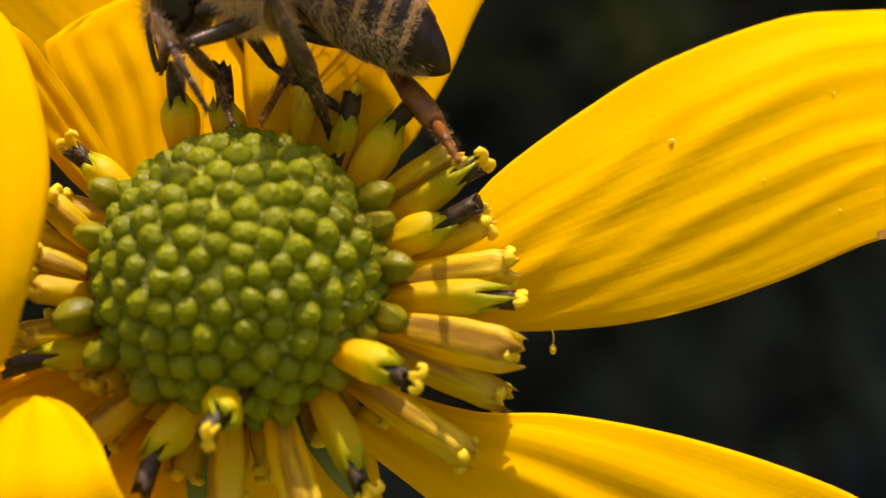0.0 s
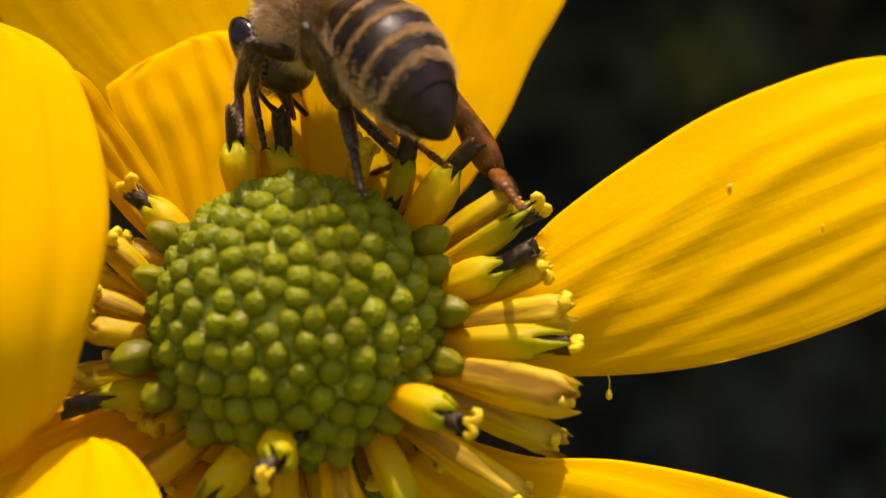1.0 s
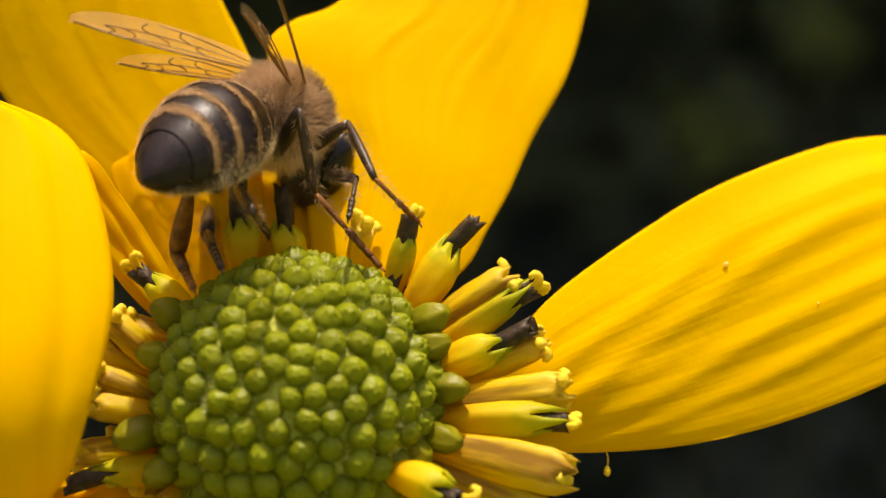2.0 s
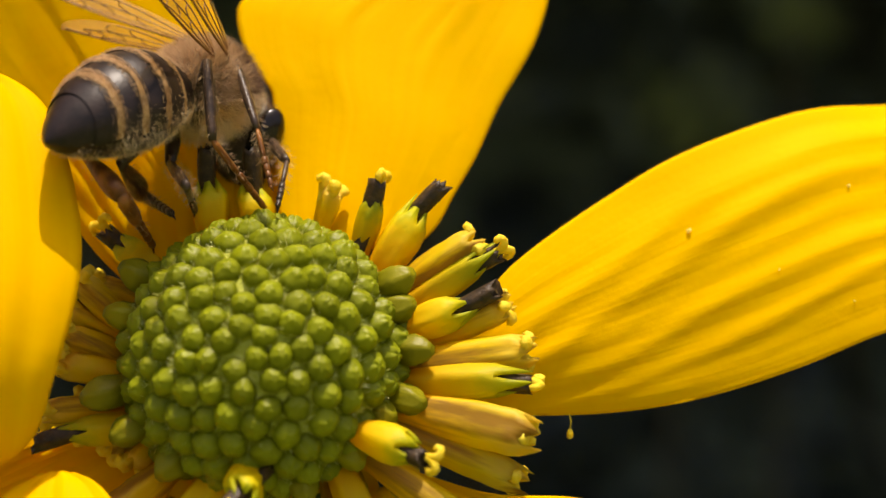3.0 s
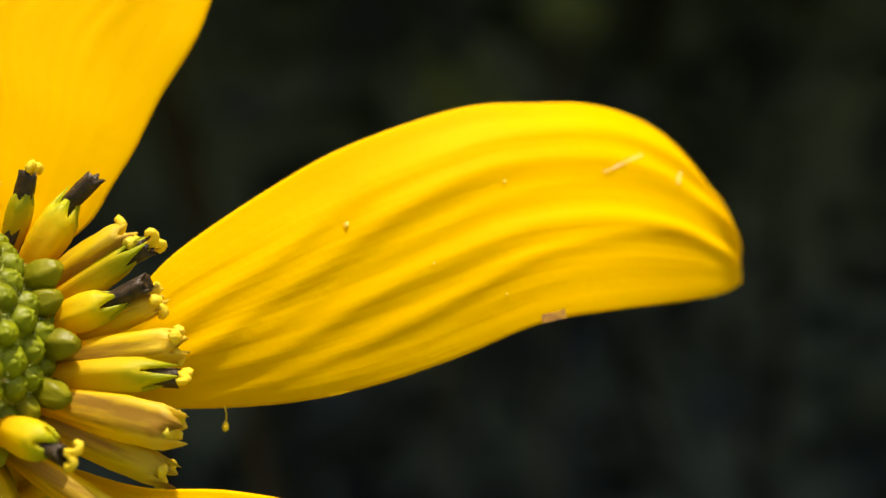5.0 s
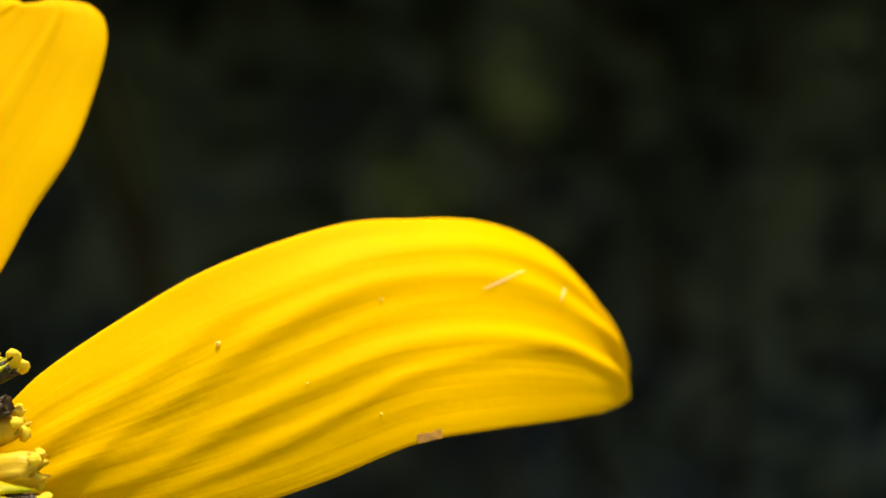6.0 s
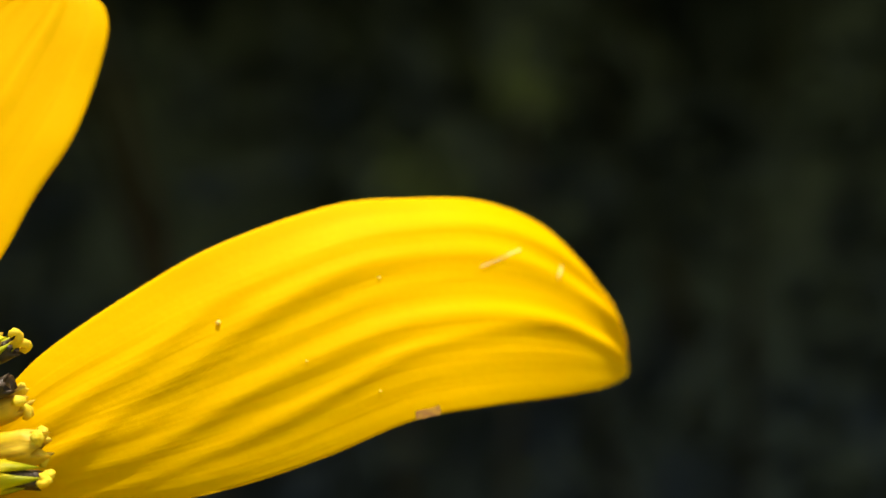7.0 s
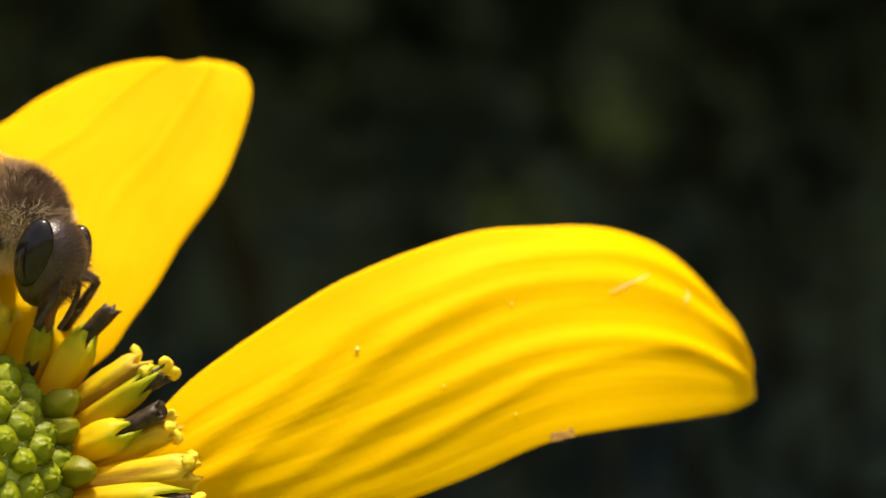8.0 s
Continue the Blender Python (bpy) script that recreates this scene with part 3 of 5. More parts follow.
# ---- ring of open florets round the dome ----
def corolla_mesh(length, lobe, flare, seed, mat=None):
    """A five-lobed tube, slightly bent and uneven."""
    bm = bmesh.new()
    seg = 30
    rings = []
    rnd = random.Random(seed)
    tall = [rnd.uniform(0.75, 1.2) for _ in range(5)]
    bend, twist = rnd.uniform(-0.35, 0.35), rnd.uniform(-0.35, 0.35)
    for f, r in ((0.0, 0.30), (0.12, 0.42), (0.3, 0.53), (0.5, 0.62), (0.68, 0.66), (0.80, 0.64), (0.9, 0.60 + 0.3 * flare), (1.0, 0.47 + 0.8 * flare)):
        ring = []
        for k in range(seg):
            a = 2 * math.pi * k / seg
            peak = abs(math.cos(2.5 * a))
            own = tall[int((5 * a / (2 * math.pi) + 0.5) % 5)]
            ridge = 1 - 0.06 * math.cos(5 * a) * min(1, 3 * f) + 0.10 * noise.noise((1.5 * math.cos(a), 1.5 * math.sin(a), 2 * f + 7 * seed))
            tip = lobe * own * (peak ** 1.5 - 0.35) if f == 1.0 else (0.4 * lobe * (peak - 0.5) if f > 0.9 else 0)
            q = r * ridge * (1 - (0.35 if f == 1.0 else 0) * peak ** 2 * (1 - flare))
            z = f * length + tip
            ring.append(bm.verts.new((q * math.cos(a) + bend * (z / length) ** 2, q * math.sin(a) + twist * (z / length) ** 2, z)))
        rings.append(ring)
    for a, b in zip(rings, rings[1:]):
        for k in range(seg):
            bm.faces.new((a[k], a[(k + 1) % seg], b[(k + 1) % seg], b[k]))
    cup = [bm.verts.new((0.72 * (v.co.x - bend) + bend * 0.6, 0.72 * (v.co.y - twist) + twist * 0.6, 0.78 * length)) for v in rings[-1]]
    for k in range(seg):
        bm.faces.new((rings[-1][k], rings[-1][(k + 1) % seg], cup[(k + 1) % seg], cup[k]))
    bm.faces.new(cup)
    me = mesh_of(bm, mat or COROLLA)
    me["bend"] = (bend, twist)
    return me


def anther_mesh():
    bm = bmesh.new()
    seg = 15
    rings = []
    for r, h in ((0.24, -1.4), (0.31, -0.4), (0.37, 0.3), (0.39, 0.7), (0.40, 1.1), (0.38, 1.45), (0.37, 1.70), (0.22, 1.55)):
        ring = []
        for k in range(seg):
            a = 2 * math.pi * k / seg
            c, d = math.cos(a), math.sin(a)
            q = r * (1 + 0.09 * math.cos(5 * a) + 0.22 * noise.noise((1.6 * c, 1.6 * d, 1.4 * h)))
            ring.append(bm.verts.new((q * c + 0.05 * h * h, q * d, h + (0.08 * math.cos(5 * a) + 0.16 * c + 0.25 * noise.noise((2.3 * c, 2.3 * d, 5.0)) if h > 1.2 else 0))))
        rings.append(ring)
    for a, b in zip(rings, rings[1:]):
        for k in range(seg):
            bm.faces.new((a[k], a[(k + 1) % seg], b[(k + 1) % seg], b[k]))
    bm.faces.new(rings[-1])
    return mesh_of(bm, ANTHER)


def stigma_mesh():
    """Two thick arms that roll outwards."""
    bm = bmesh.new()
    for sign in (1, -1):
        pts = spline([(0.05 * sign, 0, -0.3), (0.06 * sign, 0, 0.25), (0.20 * sign, 0.03, 0.52), (0.42 * sign, 0.05, 0.52), (0.50 * sign, 0.05, 0.32), (0.40 * sign, 0.05, 0.20)], 12)
        tube(bm, pts, [0.10, 0.10, 0.11, 0.13, 0.15, 0.17, 0.18, 0.18, 0.17, 0.16, 0.14, 0.08], 8)
    for v in bm.verts:
        v.co *= 1 + 0.16 * noise.noise(v.co * 6)
    return mesh_of(bm, STIGMA)


def fringe_mesh():
    """The mouth of a faded floret: rolled stigma arms among withered lobes."""
    bm = bmesh.new()
    rnd = random.Random(21)
    for k in range(3):
        a = 2 * math.pi * k / 3 + rnd.uniform(-0.4, 0.4)
        d = Vector((math.cos(a), math.sin(a), 0))
        up = rnd.uniform(0.15, 0.5)
        wide = rnd.uniform(0.19, 0.27)
        pts = spline([d * 0.12 + Vector((0, 0, -0.7)), d * 0.28 + Vector((0, 0, -0.2)), d * 0.38 + Vector((0, 0, up * 0.6)), d * 0.55 + Vector((0, 0, up)),
                      d * 0.72 + Vector((0, 0, up * 0.8)), d * 0.70 + Vector((0, 0, up * 0.3))], 12)
        tube(bm, pts, [wide * q for q in (0.9, 0.9, 0.9, 0.95, 1.0, 1.1, 1.2, 1.25, 1.25, 1.15, 0.95, 0.5)], 8, 0.75)
    for v in bm.verts:
        v.co *= 1 + 0.2 * noise.noise(v.co * 4)
    return mesh_of(bm, STIGMA)


COROLLAS = [[corolla_mesh(3.0, 0.95, 0.0, k) for k in (1, 2, 3)], [corolla_mesh(3.1, 0.85, 0.03, k) for k in (4, 5, 6)],
            [corolla_mesh(3.2, 0.40, 0.18, k, FADED_TUBE) for k in (7, 8, 9, 10)]]
ANTHER_MESH, STIGMA_MESH, FRINGE_MESH = anther_mesh(), stigma_mesh(), fringe_mesh()


def floret(foot, tip, kind, wide):
    """A floret from its foot to its tip, wide millimetres across; kind 0: dark anther tube, 1: with stigma, 2: faded, with a curled fringe."""
    base, way = fl(*foot), fl(*tip) - fl(*foot)
    reach = max(1.0, way.length - (1.7, 1.45, 0.55)[kind])
    model = random.choice(COROLLAS[kind])
    shift = model["bend"]
    size, wide = reach / 3.0, wide / 1.22
    ob = piece("floret", model, along(way, base, random.uniform(0, 6.3)) @ Matrix.Diagonal((wide, wide, size, 1)), flower)
    end = Matrix.Translation((shift[0] * MM, shift[1] * MM, 3.0 * MM)) @ Matrix.Diagonal((1 / wide, 1 / wide, 1 / size, 1))
    turn = Matrix.Rotation(random.uniform(0, 6.3), 4, "Z") @ Matrix.Rotation(random.uniform(-0.12, 0.12), 4, "X")
    subs = ([("anther", ANTHER_MESH, 0.0)], [("anther", ANTHER_MESH, -0.75), ("stigma", STIGMA_MESH, 0.85)], [("stigma", FRINGE_MESH, 0.1)])[kind]
    for name, me, h in subs:
        sub = new(name, me)
        sub.parent = ob
        sub.matrix_basis = end @ Matrix.Translation((0, 0, h * MM)) @ turn
    return ob


# foot and tip of each floret (right, up, out), its kind and its width
UPPER = [(-2.77, 5.24, -0.6, -2.84, 8.32, 0.4, 0, 1.48), (-0.72, 5.59, -0.6, -0.20, 8.08, 0.4, 0, 1.40), (4.37, 4.40, -0.6, 4.80, 7.34, 0.3, 1, 1.03),
         (2.20, 5.60, -0.8, 2.98, 6.91, -0.2, 2, 0.90), (5.24, 3.47, -0.2, 7.21, 6.73, 0.6, 0, 1.53), (6.14, 2.54, -0.2, 8.59, 4.62, 0.6, 2, 1.30),
         (6.41, 1.70, -0.1, 10.01, 3.87, 0.8, 1, 1.21), (6.39, 0.59, 0.3, 9.41, 2.15, 1.3, 0, 1.40), (-4.71, 2.95, -0.3, -6.96, 5.30, 0.3, 1, 1.21)]
SIDE = [(6.91, -0.22, -0.3, 10.00, 1.58, 0.3, 2, 1.26), (6.67, -1.08, 0.1, 10.71, -0.10, 1.2, 2, 1.40), (6.77, -2.02, 0.3, 11.13, -1.69, 1.6, 1, 1.40),
        (6.65, -3.25, 0.3, 10.81, -3.74, 1.3, 2, 1.71), (6.54, -4.23, 0.1, 10.28, -5.34, 0.9, 2, 1.30), (4.79, -4.76, 2.0, 7.07, -5.13, 3.6, 1, 1.44),
        (-5.40, -4.00, -0.1, -8.91, -4.21, 1.0, 0, 1.21), (-5.50, -2.72, -0.5, -8.97, -2.62, -0.2, 2, 1.12), (-5.36, 0.24, 0.1, -7.86, 2.44, 0.5, 2, 1.08),
        (-5.42, -0.03, -0.3, -8.26, 1.70, -0.3, 2, 1.03), (-5.71, -0.95, -0.2, -8.15, 0.67, 0.3, 2, 1.12), (-5.77, -1.78, 0.0, -8.28, -0.61, 0.5, 2, 1.12)]
LOWER = [(4.98, -5.85, -0.2, 9.02, -7.43, 0.4, 2, 1.26), (3.89, -6.24, 0.6, 5.45, -9.05, 1.6, 1, 1.35), (1.83, -6.76, 0.6, 2.32, -10.12, 1.4, 2, 1.44),
         (-0.14, -6.34, 2.2, -1.21, -7.34, 4.4, 1, 1.48), (-2.05, -6.74, 0.8, -3.11, -9.14, 2.0, 0, 1.44), (-0.52, -6.72, 0.3, -0.29, -9.87, 1.0, 2, 1.30),
         (-3.91, -5.90, 0.0, -5.68, -7.21, 0.3, 2, 1.30)]
for u, v, w, du, dv, dw, kind, wide in UPPER + SIDE + LOWER:
    r = math.hypot(u, v)
    floret((u * 5.0 / r, v * 5.0 / r, w - 0.3), (du, dv, dw), kind, wide)
# a second ring behind, mostly hidden
for k in range(34):
    a = 2 * math.pi * k / 34 + random.uniform(-0.06, 0.06)
    if 0.4 < a < 2.7:
        continue
    reach = random.uniform(6.9, 8.6)
    c, d = math.cos(a), math.sin(a)
    floret((5.0 * c, 5.0 * d, -1.2), (reach * c, reach * d - 0.5, random.uniform(-1.7, -0.9)), 2, random.uniform(1.1, 1.4))


def ripe_buds():
    bm = bmesh.new()
    seg = 20
    rings = []
    for r, h in ((0.40, -0.9), (0.50, -0.2), (0.60, 0.5), (0.67, 1.0), (0.64, 1.45), (0.50, 1.78), (0.34, 1.98), (0.20, 2.14), (0.04, 2.10)):
        rings.append([bm.verts.new((r * (1 + (0.11 if h > 1.4 else 0.03) * math.cos(5 * a) + 0.07 * noise.noise((math.cos(a), math.sin(a), h))) * math.cos(a),
                                    r * (1 + (0.11 if h > 1.4 else 0.03) * math.cos(5 * a) + 0.07 * noise.noise((math.cos(a), math.sin(a), h))) * math.sin(a), h))
                      for a in (2 * math.pi * k / seg for k in range(seg))])
    for a, b in zip(rings, rings[1:]):
        for k in range(seg):
            bm.faces.new((a[k], a[(k + 1) % seg], b[(k + 1) % seg], b[k]))
    bm.faces.new(rings[-1])
    me = mesh_of(bm, RIPE)
    spots = [(-5.42, 2.78), (-5.91, 0.98), (-6.64, -2.35), (-5.41, -3.86), (-3.60, -5.22), (-1.56, -5.56), (1.87, -6.08),
             (3.81, -4.74), (5.00, -3.00), (6.16, -2.46), (6.42, -0.36), (5.68, 1.44), (5.64, 2.62)]
    for u, v in spots:
        r = math.hypot(u, v)
        tip = fl(u + 0.35 * u / r, v + 0.35 * v / r, 1.7)
        base = fl(u - 1.5 * u / r, v - 1.5 * v / r, 0.7)
        size = random.uniform(0.9, 1.05)
        piece("ripe_bud", me, along(tip - base, base, random.uniform(0, 6.3)) @ Matrix.Diagonal((size, size, (tip - base).length / 2.1, 1)), flower)


ripe_buds()


def hanging_grain():
    bm = bmesh.new()
    top, low = Vector((12.5, 1.9, -2.6)), Vector((12.6, 2.0, -3.5))
    tube(bm, [top, (top + low) / 2 + Vector((0.08, 0, 0)), low], 0.03, 5)
    lathe(bm, [(0.02, -0.22), (0.12, -0.15), (0.15, 0.0), (0.10, 0.14), (0.03, 0.24)], 10, Matrix.Translation(low + Vector((0, 0, -0.1))))
    ob = new("pollen_clump", mesh_of(bm, STIGMA))
    tagged(ob, "pale yellow pollen clump hanging from a petal by a thread", "pollen")


hanging_grain()


def marks():
    """Pollen specks and a brown blemish on the pleated petal."""
    face = SURFACE[1.0]
    rnd = random.Random(5)

    def nearest(x, z):
        return min(((i, k) for i in range(len(face)) for k in range(len(face[0]))), key=lambda q: (face[q[0]][q[1]].x - x) ** 2 + (face[q[0]][q[1]].z - z) ** 2)
    for x, z, size in ((17.7, 4.92, 0.10), (24.5, 7.02, 0.06), (24.5, 1.99, 0.05), (21.4, 3.3, 0.04)):
        i, k = nearest(x, z)
        bm = bmesh.new()
        made = bmesh.ops.create_icosphere(bm, subdivisions=2, radius=size)["verts"]
        for v in made:
            v.co = v.co * (1 + 0.6 * noise.noise(v.co * 9 + Vector((i, 0, 0))))
        bm.transform(Matrix.Translation(face[i][k] + Vector((0, -0.10 - 0.5 * size, 0.05))))
        ob = new("pollen_grain", mesh_of(bm, STIGMA))
        ob.data.materials[0] = POLLEN
        tagged(ob, "tiny yellow pollen grain stuck to a petal", "pollen", group="pollen grains on the petal")
    bm = bmesh.new()
    i, k = nearest(26.0, 1.0)
    k = min(k, 61)
    rows = [[bm.verts.new(face[i + a][k + b] + Vector((0, -0.10, 0.02)) + 0.05 * Vector((rnd.uniform(-1, 1), 0, rnd.uniform(-1, 1)))) for b in range(3)] for a in range(4)]
    for a, b in zip(rows, rows[1:]):
        for q in range(2):
            bm.faces.new((a[q], a[q + 1], b[q + 1], b[q]))
    part("blemish", bm, BLEMISH, flower, "small brown blemish at the petal edge")


marks()


def silk(ends):
    """A thin silk thread stretched across a crease of the pleated petal."""
    spots = []
    for x, z in ends:
        near = min((v for row in SURFACE[1.0] for v in row), key=lambda v: (v.x - x) ** 2 + (v.z - z) ** 2)
        spots.append(Vector((x, near.y - 0.28, z)))
    bm = bmesh.new()
    tube(bm, [spots[0], spots[0].lerp(spots[1], 0.5) + Vector((0, -0.04, 0)), spots[1]], 0.016, 5)
    ob = new("silk_thread", mesh_of(bm, SILK))
    tagged(ob, "short white silk thread across a petal crease", "thread", group="silk threads on the petal")


SILK = material("silk_white", (0.85, 0.82, 0.70), 0.25, (0.95, 0.93, 0.85), 900, 2, 0.8, 0.3)
silk(((29.37, 7.60), (31.51, 8.56)))
silk(((33.33, 7.23), (33.69, 7.87)))

# ---- the bee: x ahead, y to its left, z up, from the middle of the thorax ----
CHITIN = material("bee_dark", (0.008, 0.005, 0.005), 0.40, (0.022, 0.013, 0.011), 1200, 3, 0.24, 0.0, 0.12, 6000)
EYE = material("bee_eye", (0.006, 0.004, 0.0035), 0.13, (0.013, 0.008, 0.006), 2600, 3, 0.3, 0.0, 0.05, 9000)
BAND = material("bee_band", (0.20, 0.11, 0.045), 0.75, (0.40, 0.25, 0.11), 2600, 4, 0.2, 0.0, 0.7, 9000)
FUR = material("bee_fur", (0.42, 0.27, 0.145), 0.6, (0.65, 0.46, 0.28), 900, 2, 0.3, 0.45)
HIDE = material("bee_hide", (0.22, 0.15, 0.08), 0.8, (0.36, 0.26, 0.16), 1800, 4, 0.2, 0.0, 0.6, 8000)
HEAD = material("bee_head", (0.022, 0.013, 0.009), 0.32, (0.050, 0.029, 0.018), 1500, 3, 0.45, 0.0, 0.4, 8000)
FACE = material("face_hair", (0.085, 0.048, 0.030), 0.7, (0.17, 0.10, 0.062), 900, 2, 0.2, 0.3)
PALE = material("pale_hair", (0.80, 0.60, 0.34), 0.6, (0.92, 0.78, 0.54), 900, 2, 0.3, 0.5)
LIMB = material("bee_limb", (0.024, 0.015, 0.010), 0.35, (0.065, 0.038, 0.022), 1100, 3, 0.3, 0.0, 0.3, 8000)
RUSTY = material("bee_limb_rusty", (0.13, 0.045, 0.012), 0.35, (0.36, 0.14, 0.028), 1100, 3, 0.35, 0.35, 0.3, 8000)
VEIN = material("wing_vein", (0.16, 0.065, 0.016), 0.5, (0.22, 0.10, 0.03), 900)


def membrane():
    """Thin amber film: mostly clear, a little gloss and glow."""
    mat = material("wing_membrane", (0.75, 0.55, 0.28), 0.2, (0.85, 0.68, 0.42), 1500, 3, 0.7, 0.6)
    nt = mat.node_tree
    clear = nt.nodes.new("ShaderNodeBsdfTransparent")
    clear.inputs["Color"].default_value = (0.93, 0.84, 0.62, 1)
    mix = nt.nodes.new("ShaderNodeMixShader")
    mix.inputs["Fac"].default_value = 0.15
    out = nt.nodes["Material Output"]
    body = out.inputs["Surface"].links[0].from_socket
    nt.links.new(clear.outputs[0], mix.inputs[1])
    nt.links.new(body, mix.inputs[2])
    nt.links.new(mix.outputs[0], out.inputs["Surface"])
    return mat


WING = membrane()
bee = new("honey_bee")
tagged(bee, "honey bee with tan and black banded abdomen foraging on the florets", "bee")


def bee_part(name, bm, mat, label="", parent=None):
    ob = new(name, mesh_of(bm, mat))
    ob.parent = parent or bee
    return tagged(ob, label)


def ovoid(bm, centre, size, m=Matrix(), seg=24, rings=14, dent=0.0):
    made = bmesh.ops.create_uvsphere(bm, u_segments=seg, v_segments=rings, radius=1.0)["verts"]
    for v in made:
        v.co = Vector((v.co.x * size[0], v.co.y * size[1], v.co.z * size[2])) * (1 + dent * noise.noise(v.co * 2.0))
        v.co = m @ v.co + Vector(centre)


def hairs(bm, count, spot, length, width=0.035, lean=0.5, seed=1):
    """Tapered hairs; spot(rnd) gives a root and its normal."""
    rnd = random.Random(seed)
    for _ in range(count):
        root, normal = spot(rnd)
        way = (normal + lean * Vector((rnd.uniform(-1, 1), rnd.uniform(-1, 1), rnd.uniform(-1, 1)))).normalized()
        side = way.orthogonal().normalized()
        side.rotate(Matrix.Rotation(rnd.uniform(0, 6.3), 3, way))
        n = length * rnd.uniform(0.6, 1.2)
        bend = way + 0.3 * Vector((rnd.uniform(-1, 1), rnd.uniform(-1, 1), rnd.uniform(-1, 1)))
        a, b = bm.verts.new(root - side * width), bm.verts.new(root + side * width)
        c, d = bm.verts.new(root + way * n * 0.6 - side * width * 0.7), bm.verts.new(root + way * n * 0.6 + side * width * 0.7)
        e = bm.verts.new(root + way * n * 0.6 + bend.normalized() * n * 0.4)
        bm.faces.new((a, b, d, c))
        bm.faces.new((c, d, e))


def ball_spot(centre, size, low=-1.0, high=1.0):
    def spot(rnd):
        while True:
            v = Vector((rnd.gauss(0, 1), rnd.gauss(0, 1), rnd.gauss(0, 1))).normalized()
            if low <= v.z <= high:
                break
        n = Vector((v.x / size[0], v.y / size[1], v.z / size[2])).normalized()
        return Vector((v.x * size[0], v.y * size[1], v.z * size[2])) + Vector(centre), n
    return spot


ABD_START, ABD_LONG = -1.6, 7.0


def abd_radius(f):
    """Half width of the abdomen at the share f of its length."""
    g = max(0.0, (f - 0.42) / 0.58)
    return (1.0 + 1.28 * math.sin(min(1.0, f / 0.42) * math.pi / 2)) * max(0.0, 1 - g ** 1.8) ** 0.72 + 0.03


def abd_place(f, a, lift=0.0):
    r = abd_radius(f) + lift
    up = math.sin(a)
    return Vector((ABD_START - ABD_LONG * f, r * math.cos(a), (0.96 if up > 0 else 0.78) * r * up - 0.1 - 1.3 * f * f))


def shell(f0, f1, lift0, lift1, a0=0.0, a1=2 * math.pi, seg=40, steps=7, ragged=0.0):
    bm = bmesh.new()
    rows = [[bm.verts.new(abd_place(f0 + (f1 - f0 + ragged * noise.noise((k * 0.35, f0 * 40, 0))) * i / steps, a0 + (a1 - a0) * k / seg, lift0 + (lift1 - lift0) * i / steps))
             for k in range(seg + 1)] for i in range(steps + 1)]
    for a, b in zip(rows, rows[1:]):
        for k in range(seg):
            bm.faces.new((a[k], a[k + 1], b[k + 1], b[k]))
    bmesh.ops.remove_doubles(bm, verts=bm.verts, dist=1e-4)
    return bm


